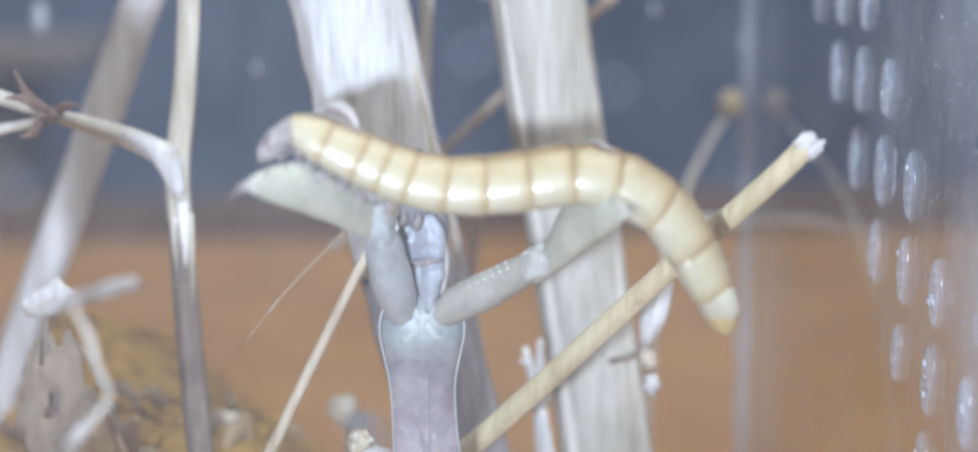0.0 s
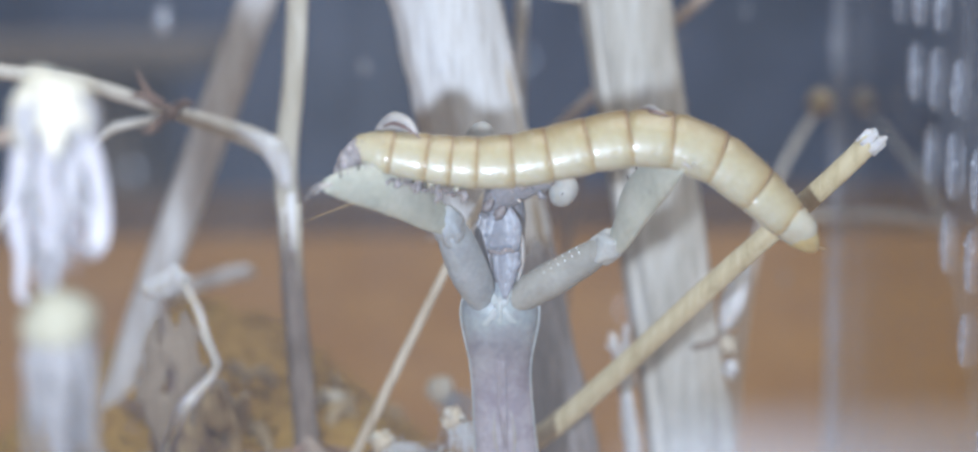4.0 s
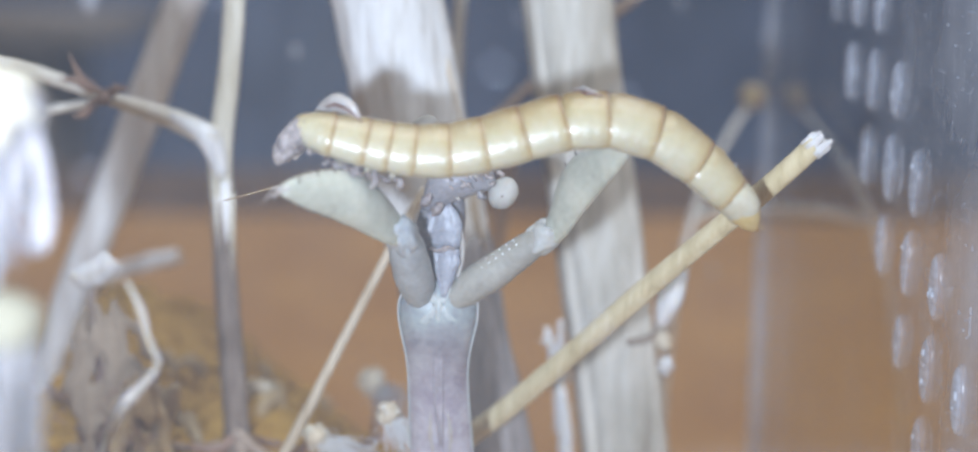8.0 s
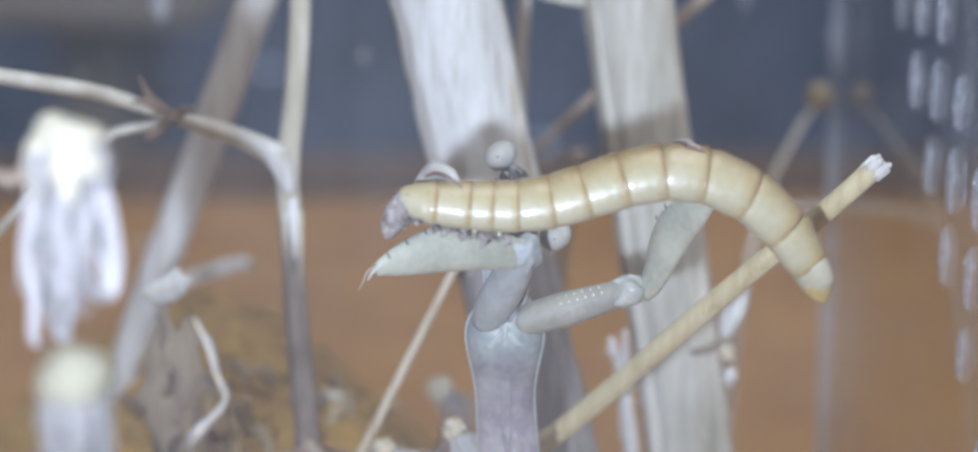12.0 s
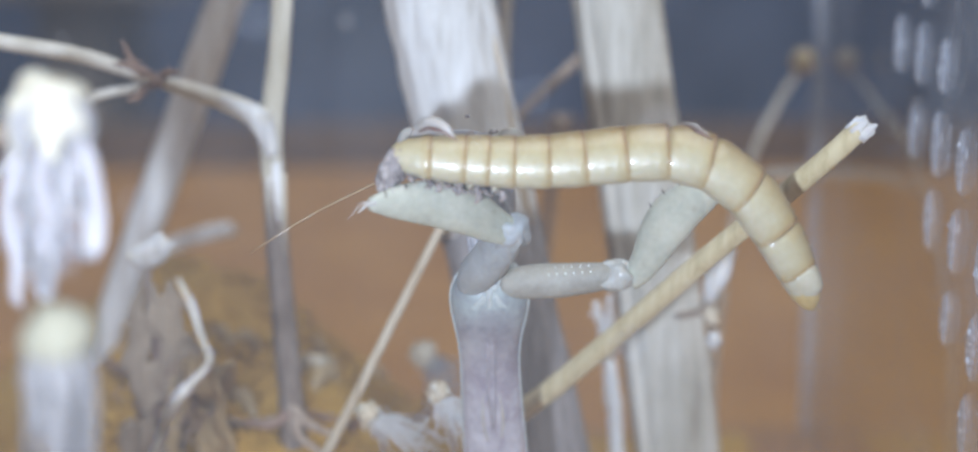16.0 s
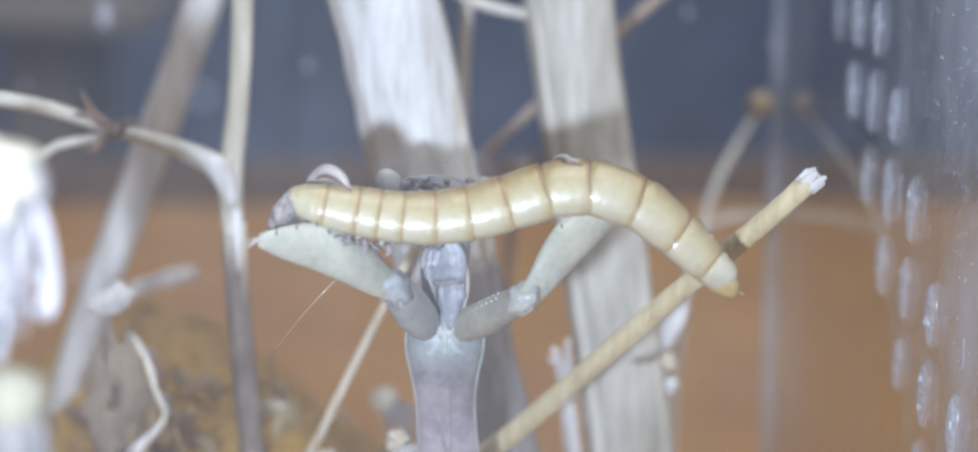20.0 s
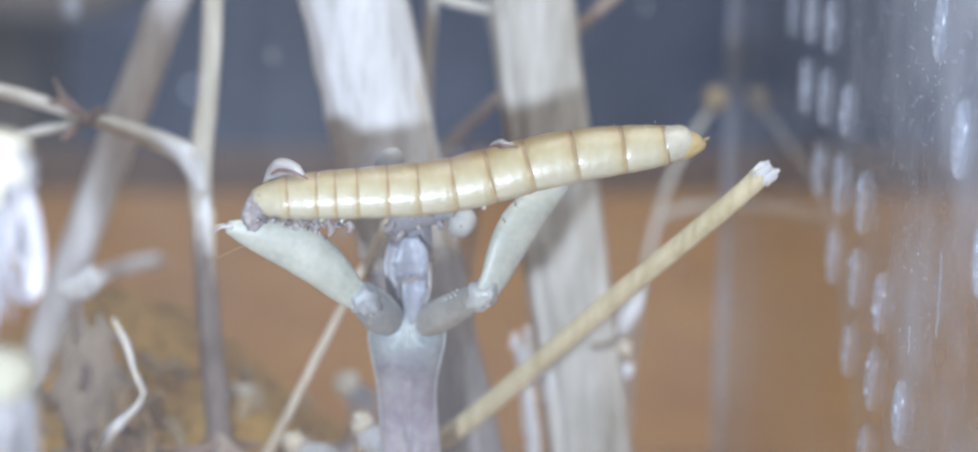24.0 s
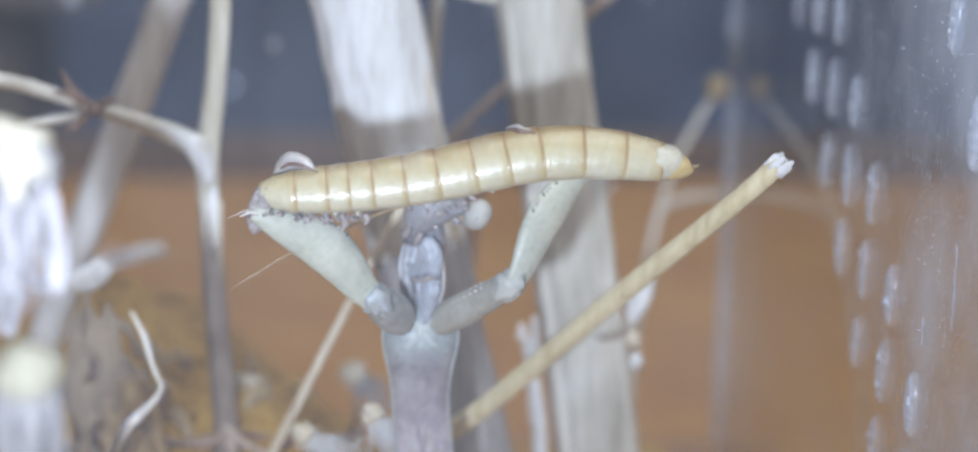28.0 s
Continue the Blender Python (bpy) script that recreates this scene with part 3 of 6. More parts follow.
SLOT_MESH = slot_mesh()
BEAD_MESH = mesh_of("bead", blob((0, 0, 0), (0.12, 0.16, 0.2), 8, 0.3, 2), GLINT)
rnd = random.Random(21)
places = [(29.0 - 6.72 * i - 5.85 * (j - 1), 42.6 - 5.27 * (j - 1)) for j in range(-3, 9) for i in (0, 1, 2)]
places += [(-10.4 - 4.9 * j, 44.7 - 5.5 * j) for j in range(-4, 6)]
for y, z in places:
    if -36 < y < 56 and 3 < z < 80:
        ob = new("slot", SLOT_MESH)
        ob.parent = side
        ob.matrix_local = pose(wall_x(y) * MM, y * MM, z * MM, rnd.uniform(-4, 4), 0, 0) @ Matrix.Diagonal((1, rnd.uniform(0.85, 1.15), rnd.uniform(0.88, 1.08), 1))
        for q in range(rnd.choice((0, 1, 2, 3)) if y < 22 else 0):
            bead = new("water_bead", BEAD_MESH)
            bead.parent = ob
            k = rnd.uniform(0.5, 1.2)
            bead.matrix_local = pose(-0.54 * MM, rnd.uniform(-0.35, 0.35) * MM, rnd.uniform(-1.1, 1.1) * MM) @ Matrix.Diagonal((k, k, k, 1))

for name in ("box_side_right", "box_side_left", "box_back", "box_front", "box_bottom"):
    bpy.data.objects[name].visible_shadow = False

# assumed sheet close to the lens, added for the pale glow low in view
tray = setting("glow_sheet", slab(4.0, 95.0, -67.0, -65.6, -1.6, 43.6, 0.4), GLOW_SHEET, "added milky clear sheet before the box for a soft bright band", "tray")
tray.visible_shadow = False

# water spray on the side: beads too small to pick apart
rnd = random.Random(4)
spots = []
for k in range(2600):
    y, z = rnd.uniform(-30, 40), rnd.uniform(4, 72)
    if k % 4:
        y = rnd.gauss(-4, 8)
    r = rnd.choice((0.02, 0.03, 0.03, 0.04, 0.06))
    spots.append(((wall_x(y) - 0.02, y, z), (r * 0.6, r, r * rnd.uniform(0.9, 1.6)), 0.0))
for k in range(800):
    y, z = rnd.uniform(-30, 22), rnd.uniform(30, 72)
    r = rnd.choice((0.02, 0.03, 0.04, 0.055))
    spots.append(((wall_x(y) - 0.02, y, z), (r * 0.7, r, r * rnd.uniform(0.8, 2.2)), 0.2))
for k in range(9):
    y, z = rnd.gauss(0, 9), rnd.uniform(8, 62)
    r = rnd.uniform(0.04, 0.09)
    for q in range(rnd.randint(3, 8)):
        spots.append(((wall_x(y) - 0.02, y + rnd.gauss(0, 0.05), z - q * 0.55), (r * 0.7, r, rnd.uniform(0.2, 0.45)), 0.0))
tagged(lumps("water_spray", spots, BEAD, side), "fine water beads on the plastic", "", "", "stuff")


# ---- soil heap ----
def soil_height(x, y):
    h = 16.5 * math.exp(-((x + 16) / 17) ** 2 - ((y - 27) / 18) ** 2) + 18.5 * math.exp(-((x + 26) / 20) ** 2 - ((y - 50) / 15) ** 2)
    h += 5.0 * math.exp(-((x - 8) / 12) ** 2 - ((y - 26) / 9) ** 2)
    h += 1.1 * noise.noise(Vector((x * 0.16, y * 0.16, 0))) + 0.5 * noise.noise(Vector((x * 0.5, y * 0.5, 4)))
    edge = min(1.0, max(0.0, (27 - x) / 10)) * min(1.0, max(0.0, (y + 38) / 8)) * min(1.0, (64.5 - y) / 6) * min(1.0, (x + 69.5) / 6)
    return max(0.1, h * edge + 0.25)


bm = bmesh.new()
nx, ny = 110, 104
grid = [[bm.verts.new((-70 + 97 * i / nx, -39 + 104 * j / ny, 0)) for i in range(nx + 1)] for j in range(ny + 1)]
for row in grid:
    for v in row:
        v.co.z = soil_height(v.co.x, v.co.y)
for a, b in zip(grid, grid[1:]):
    for k in range(nx):
        bm.faces.new((a[k], a[k + 1], b[k + 1], b[k]))
setting("soil", bm, SOIL, "orange-brown crumbly soil heaped in the box", "soil", True)

rnd = random.Random(8)
spots = []
for k in range(900):
    x, y = rnd.gauss(-18, 15), rnd.gauss(30, 16)
    if -66 < x < 22 and -34 < y < 62:
        r = rnd.choice((0.2, 0.3, 0.45, 0.75))
        spots.append(((x, y, soil_height(x, y) + r * 0.3), (r * rnd.uniform(0.7, 1.5), r, r * 0.7), 0.5))
tagged(lumps("soil_crumbs", spots, SOIL), "loose crumbs lying on the soil", "soil", "", "stuff")


# ---- dry stalks ----
def stalk(name, pts, radii, material, label, ridges=9, depth=0.04, flat=0.85, seed=1, seg=40, rough=0.05, category="plant stalk", n=26, group=""):
    base = Vector(pts[0])
    ob = thing(name, base, label, category, group)
    rel = [Vector(p) - base for p in pts]
    part("stem", tube(rel, radii, seg=seg, flat=flat, ridges=ridges, depth=depth, rough=rough, seed=seed, n=n, jag=0.8), material, ob)
    return ob, rel


lst, rel = stalk("dry_stalk", [(1.6, 22.9, 30.6), (-0.6, 23.4, 40.5), (-2.44, 24, 48.81), (-6.2, 25, 66.0)], [3.45, 3.6, 3.75, 3.8],
                 STRAW, "thick pale grooved dry stalk, its foot coloured as in shadow", seed=2)
o = Vector((1.6, 22.9, 30.6))
# same stalk below the mantis, darkened where its shadow would fall
part("lower_stem", tube([Vector(p) - o for p in ((8.3, 21, 1.0), (6.5, 21.5, 9.0), (4.72, 22, 17.32), (3.0, 22.4, 24.8), (1.5, 22.9, 31.0))], [3.05, 3.1, 3.2, 3.3, 3.42], seg=40, flat=0.85, ridges=9, depth=0.04, rough=0.06, seed=2, n=26), FOOT_SHADE, lst, "grey-brown foot of the stalk, darkened for the shadow of the mantis")
for k, (dx, w) in enumerate(((2.9, 0.42), (-2.6, 0.34), (1.2, 0.3))):
    part("fibre", strip([p + Vector((dx, -2.2 + 0.5 * abs(dx) * 0.45, 0)) for p in rel], [w * 0.6, w, w, w * 0.5], 0.14, n=20, seed=k), STEMW if k else CHIP, lst)
rst, rel = stalk("dry_stalk", [(17.2, 27.5, 0.3), (15.38, 28, 15.93), (13.0, 29, 32.0), (10.61, 30, 48.45), (8.2, 31, 66.0)], [3.0, 3.1, 3.15, 3.25, 3.3],
                 STRAW2, "thick cream dry stalk with long grooves and peeling fibres", seed=5, ridges=7, depth=0.05)
for k, (dx, w) in enumerate(((-2.4, 0.5), (2.3, 0.36), (0.4, 0.3))):
    part("fibre", strip([p + Vector((dx, -2.3 + 0.22 * abs(dx), 0)) for p in rel], [w * 0.6, w, w, w * 0.8, w * 0.5], 0.14, n=20, seed=k + 5), STEMW, rst)
for k, (a, b, c, w) in enumerate((((10.6, 26.3, 16.0), (10.2, 26.0, 20.5), (9.3, 25.6, 24.2), 0.42), ((10.9, 26.2, 20.0), (10.4, 25.6, 22.6), (10.3, 25.0, 24.9), 0.34), ((11.2, 26.1, 11.0), (10.9, 26.0, 16.0), (10.6, 25.9, 19.6), 0.55),
                                  ((10.7, 26.2, 21.2), (9.6, 25.6, 22.9), (8.9, 25.2, 23.4), 0.22))):
    o = Vector((17.2, 27.5, 0.3))
    part("torn_fibre", strip([Vector(p) - o for p in (a, b, c)], [w, w, w * 0.5], 0.12, n=12, seed=k + 11, curl=0.4), PAPER, rst, "white torn fibre")

thin, rel = stalk("thin_stalk", [(-13.45, 22.9, 33.6), (-13.55, 23, 37.16), (-12.85, 23, 43.0), (-12.4, 23, 48.87), (-12.0, 23, 62)], [0.8, 0.82, 0.74, 0.74, 0.7],
                  STEM, "thin upright olive-straw plant stem with side branches", ridges=5, depth=0.04, seed=3, seg=20, category="plant stem")
o = Vector((-13.45, 22.9, 33.6))
part("lower_stem", tube([Vector(p) - o for p in ((-12.4, 21.6, 14.0), (-12.6, 22, 18.35), (-13.25, 22.6, 28.0), (-13.45, 22.9, 33.9))], [1.1, 0.88, 0.8, 0.8], seg=20, ridges=5, depth=0.05, rough=0.08, seed=3, n=24), LOWER, thin, "darker weathered foot of the stem")
part("branch", tube([Vector(p) - o for p in ((-13.7, 22.4, 38.0), (-16.0, 22.2, 39.2), (-18.6, 22, 40.2), (-21.0, 22, 40.9))], [0.82, 0.7, 0.56, 0.42], seg=14, ridges=4, depth=0.06, seed=6), STEMW, thin)
for k, (dx, z0, z1) in enumerate(((-0.35, 36.4, 29.5), (0.25, 35.2, 31.0), (0.55, 34.4, 27.6), (-0.05, 34.2, 25.5))):
    part("peeling_bark", strip([Vector((-13.45 + dx, 22.15 + 0.3 * abs(dx), z0)) - o, Vector((-13.4 + dx, 22.0 + 0.3 * abs(dx), (z0 + z1) / 2)) - o, Vector((-13.3 + dx * 0.8, 21.85 + 0.3 * abs(dx), z1)) - o], [0.34, 0.26, 0.04], 0.08, n=14, curl=-0.2, seed=k + 30), (STEM, PATCHY)[k % 2], thin, "pale peeling bark")
part("joint_sheath", strip([Vector(p) - o for p in ((-13.4, 21.9, 35.6), (-14.3, 21.7, 38.2), (-16.8, 21.5, 39.8))], [0.45, 0.85, 0.25], 0.14, n=10, curl=0.5, seed=2), PAPER, thin, "pale papery sheath at the joint")
part("branch", tube([Vector(p) - o for p in ((-21.0, 22, 40.9), (-25.5, 21.3, 42.6), (-29.5, 20.6, 43.5), (-36.0, 20, 44.6))], [0.4, 0.5, 0.52, 0.5], seg=14, ridges=4, depth=0.05, seed=7), STEMW, thin)
part("branch", tube([Vector(p) - o for p in ((-21.2, 22, 40.8), (-23.5, 22.1, 40.3), (-26.0, 22.3, 39.6), (-31.0, 23.2, 35.8), (-37.0, 24.2, 30.0))], [0.34, 0.34, 0.36, 0.38, 0.36], seg=12, ridges=3, depth=0.05, seed=8), STEMW, thin)
part("node", blob(Vector((-21.2, 21.9, 40.9)) - o, (0.75, 0.6, 0.55), 12, 0.5, 3), NODE, thin, "dark brown knot")
for k, pts in enumerate((((-21.4, 21.6, 41.2), (-22.6, 21.3, 42.3), (-23.3, 21.2, 43.9)), ((-21.0, 21.6, 41.1), (-20.2, 21.2, 41.6), (-19.4, 21, 41.6)), ((-21.8, 21.6, 40.6), (-22.4, 21.2, 39.9), (-23.2, 21, 39.7)), ((-21.9, 21.5, 41.3), (-22.9, 21.2, 42.1), (-23.9, 21, 42.2)))):
    part("scale_leaf", strip([Vector(p) - o for p in pts], [0.34, 0.3, 0.05], 0.1, n=8, curl=0.6, seed=k), NODE, thin, "small curled dry scale leaf")

stalk("leaning_stalk", [(-33.0, 41, 9.0), (-29.4, 40.5, 18.0), (-26.25, 40, 26.26), (-21.9, 40, 37.0), (-17.63, 40, 47.85), (-12.3, 40, 61.0)], [1.35, 1.35, 1.4, 1.45, 1.45, 1.4],
      PATCHY, "leaning dry stalk, pale and brown patches painted for light and shadow", ridges=6, depth=0.05, seed=9, seg=24)
stalk("thin_straw", [(2.2, 36, 4.0), (2.6, 36, 25.0), (2.91, 36, 41.89), (3.22, 36, 48.09), (3.9, 36.5, 62)], [0.4, 0.42, 0.45, 0.5, 0.5], STEMW, "thin whitish dry stem behind the thick stalks", ridges=3, seg=12, seed=4, category="plant stem")
stalk("bent_twig", [(-4.2, 36, 29.5), (0.0, 37, 32.6), (4.2, 38, 36.26), (10.8, 40, 42.0), (17.69, 42, 47.73), (26, 44, 54.5)], [0.34, 0.36, 0.4, 0.44, 0.48, 0.48], BROWN, "slanting brown twig behind the thick stalks", ridges=3, seg=12, seed=12, category="twig")
stalk("short_straw", [(2.0, 30, 50.0), (4.3, 30, 48.9), (7.3, 30, 48.2), (9.6, 30, 48.0)], [0.42, 0.45, 0.42, 0.3], STEMW, "short pale straw lying across the stalks", ridges=3, seg=12, seed=13, category="straw")

twig, rel = stalk("slanting_twig", [(0.4, 16.5, 16.8), (5.6, 14, 21.3), (14.25, 7, 31.5), (20.0, 1.8, 38.3), (22.3, 0.1, 41.1)], [0.72, 0.7, 0.66, 0.62, 0.6],
                  TWIG, "slanting yellow dry twig with a torn white tip", ridges=5, depth=0.03, seg=22, seed=14, category="twig")
o = Vector((0.4, 16.5, 16.8))
for k in range(6):
    a = k * 1.05
    off = Vector((0.36 * math.cos(a), 0.4 * math.sin(a), -0.3 * math.cos(a)))
    d = Vector((0.62, -0.5, 0.72))
    part("torn_fibre", strip([Vector((21.9, 0.3, 40.6)) - o + off, Vector((22.3, 0.0, 41.1)) - o + off * 1.1 + d * 0.2, Vector((22.3, 0.0, 41.1)) - o + off * 1.2 + d * (0.3 + 0.14 * (k % 3))], [0.24, 0.2, 0.08], 0.14, n=6, seed=k), PAPER, twig, "frayed white fibre")
stalk("straw", [(-11.0, 14, 14.0), (-8.1, 14, 19.44), (-4.9, 14, 25.9), (-1.61, 14, 32.41), (0.4, 14.2, 36.0)], [0.36, 0.36, 0.33, 0.3, 0.26], CHIP, "thin pale slanting straw", ridges=3, seg=12, seed=15, category="straw")


# ---- buds, seed heads and dead leaves ----
bud = thing("papery_bud", (15.4, 23.5, 24.6), "white papery bud on the side of the stalk", "bud")
o = Vector((15.4, 23.5, 24.6))
part("bud_stem", tube([Vector((15.2, 25.2, 23.2)) - o, Vector((16.4, 22.5, 24.2)) - o, Vector((16.9, 20.6, 25.8)) - o], [0.25, 0.22, 0.3], seg=8), BROWN, bud)
for k in range(6):
    a = k * 1.047
    s = Vector((0.55 * math.cos(a), 0.55 * math.sin(a), 0))
    part("bract", strip([Vector((16.8, 20, 25.7)) - o + s * 0.5, Vector((17.3, 20, 27.6)) - o + s * 1.25, Vector((17.9, 20, 29.4)) - o + s * 0.7, Vector((18.2, 20, 30.2)) - o + s * 0.15],
                        [0.34, 0.72, 0.55, 0.08], 0.14, up=(math.cos(a), math.sin(a), 0.01), n=10, curl=-0.3, seed=k), PAPER, bud)
part("husk", blob(Vector((17.0, 20.2, 24.5)) - o, (0.62, 0.5, 0.85), 12, 0.6, 2), CHIP, bud, "tan crumpled husk")
part("husk", blob(Vector((17.2, 20.0, 22.9)) - o, (0.55, 0.45, 0.75), 12, 0.6, 5), PAPER, bud, "whitish crumpled husk")


def seed_tuft(name, at, size, count, material, seed, label, foot):
    """A drooping seed head: a tan knob of seeds with a brush of fine white hairs hanging from it, on a thin bent stem."""
    ob = thing(name, at, label, "seed head", "seed tufts")
    rnd = random.Random(seed)
    part("core", blob((0, 0, 0), (size * 0.42, size * 0.4, size * 0.42), 18, 0.5, seed), CHIP, ob, "tan crumbly knob")
    for k in range(14):
        a, b = rnd.uniform(0, 6.28), rnd.uniform(-0.6, 1.2)
        d = Vector((math.cos(a) * math.cos(b), math.sin(a) * math.cos(b), math.sin(b)))
        part("seed", blob(d * size * 0.36, (size * 0.12, size * 0.1, size * 0.14), 8, 0.5, k), (CHIP, PETAL, STEMW)[k % 3], ob)
    for k in range(count):
        a = rnd.uniform(0, 6.28)
        r0, r1 = size * rnd.uniform(0.05, 0.36), size * abs(rnd.gauss(0.3, 0.45))
        ln = size * rnd.uniform(0.5, 2.3)
        lean = Vector((0.35 + 0.06 * seed + rnd.gauss(0, 0.2), -0.05, -0.95 + 0.04 * seed + rnd.gauss(0, 0.15)))
        p0 = Vector((math.cos(a) * r0 + 0.1 * size, math.sin(a) * r0, -0.1 * size))
        p2 = lean * ln + Vector((math.cos(a) * r1, math.sin(a) * r1, rnd.uniform(-0.2, 0.2) * size))
        p1 = p0.lerp(p2, 0.5) + Vector((rnd.gauss(0, 0.09), rnd.gauss(0, 0.09), rnd.gauss(0.08, 0.06))) * size
        part("bristle", strip([p0, p1, p2], [0.012 * size, 0.011 * size, 0.006 * size], 0.02, n=6, seed=k), material, ob)
    part("stem", tube([Vector((0, 0, 0.2 * size)), Vector((0.5, 0.6, 0.1)), (Vector(foot) - Vector(at)) * 0.5 + Vector((0.5, 0.8, 0.5)), Vector(foot) - Vector(at)], [0.16, 0.18, 0.2, 0.22], seg=8, n=16), BROWN, ob)
    return ob


seed_tuft("seed_tuft", (-1.85, 10.5, 22.2), 1.75, 190, PAPER, 3, "whitish seed head with hanging silky hairs beside the mantis", (-0.5, 17, 5))
seed_tuft("seed_tuft", (-3.4, 31.0, 18.6), 2.3, 90, FADED, 6, "greyish loose seed head behind the mantis", (-4.0, 34, 9))
seed_tuft("seed_tuft", (-6.6, 13.5, 19.8), 1.9, 180, PAPER, 9, "tan seed head with drooping pale hairs over the soil", (-6.0, 20, 12))
part("pink_bud", tube([(2.6, -0.3, -1.9), (3.3, -0.4, -1.1), (3.8, -0.45, -0.5), (4.0, -0.45, -0.2)], [0.1, 0.12, 0.13, 0.17], seg=8, n=10), SHIN, bpy.data.objects["seed_tuft.002"], "thin pink-tipped stalk")


def flower(name, at, radius, length, count, seed, label, stem, closed=0.0, cap=PETAL, petal=FADED):
    """A dried hanging flower head: a domed cap and drooping curled petals."""
    ob = thing(name, at, label, "dried flower", "dried flower heads")
    rnd = random.Random(seed)
    part("cap", blob((0, 0, 0), (radius, radius * 0.95, radius * 0.85), 32, 0.12, seed), cap, ob)
    part("collar", tube([(0, 0, -0.5 * radius), (0, 0, -1.3 * radius)], [radius * 0.9, radius * 0.4], seg=18, ridges=9, depth=0.1), petal, ob)
    for k in range(count):
        a = 2 * math.pi * k / count + rnd.uniform(-0.3, 0.3)
        c, s = math.cos(a), math.sin(a)
        ln = length * rnd.uniform(0.55, 1.08)
        r1 = radius * rnd.uniform(0.8, 1.25) * (1 - 0.3 * closed)
        r2 = radius * rnd.uniform(0.35, 1.3) * (1 - 0.4 * closed)
        hook = rnd.choice((0.0, 0.6, 1.1, 1.5)) * (1 - closed)
        sway = rnd.uniform(-0.5, 0.5)
        pts = [(c * radius * 0.75, s * radius * 0.7, -0.3 * radius), (c * r1 + sway * 0.3, s * r1, -0.3 * ln), (c * r2 - sway * 0.4, s * r2, -0.7 * ln),
               (c * r2 * (1 - 0.3 * hook) + sway, s * r2, -ln), (c * (r2 - hook * 0.9) + sway * 1.3, s * r2 + 0.2, -ln + hook * 0.4), (c * (r2 - hook * 1.1) + sway, s * r2 + 0.3, -ln + hook * 1.2)]
        w = radius * rnd.uniform(0.08, 0.2)
        part("petal", strip(pts, [w * 1.2, w, w * 1.1, w * 0.8, w * 0.7, w * 0.4], 0.09, up=(c, s, 0.01), n=18, curl=rnd.uniform(0.3, 1.0), seed=k + seed), petal, ob)
    part("stem", tube([Vector(p) - Vector(at) for p in stem], [0.42, 0.38, 0.36, 0.4], seg=10, ridges=3, depth=0.05), BROWN, ob)
    return ob


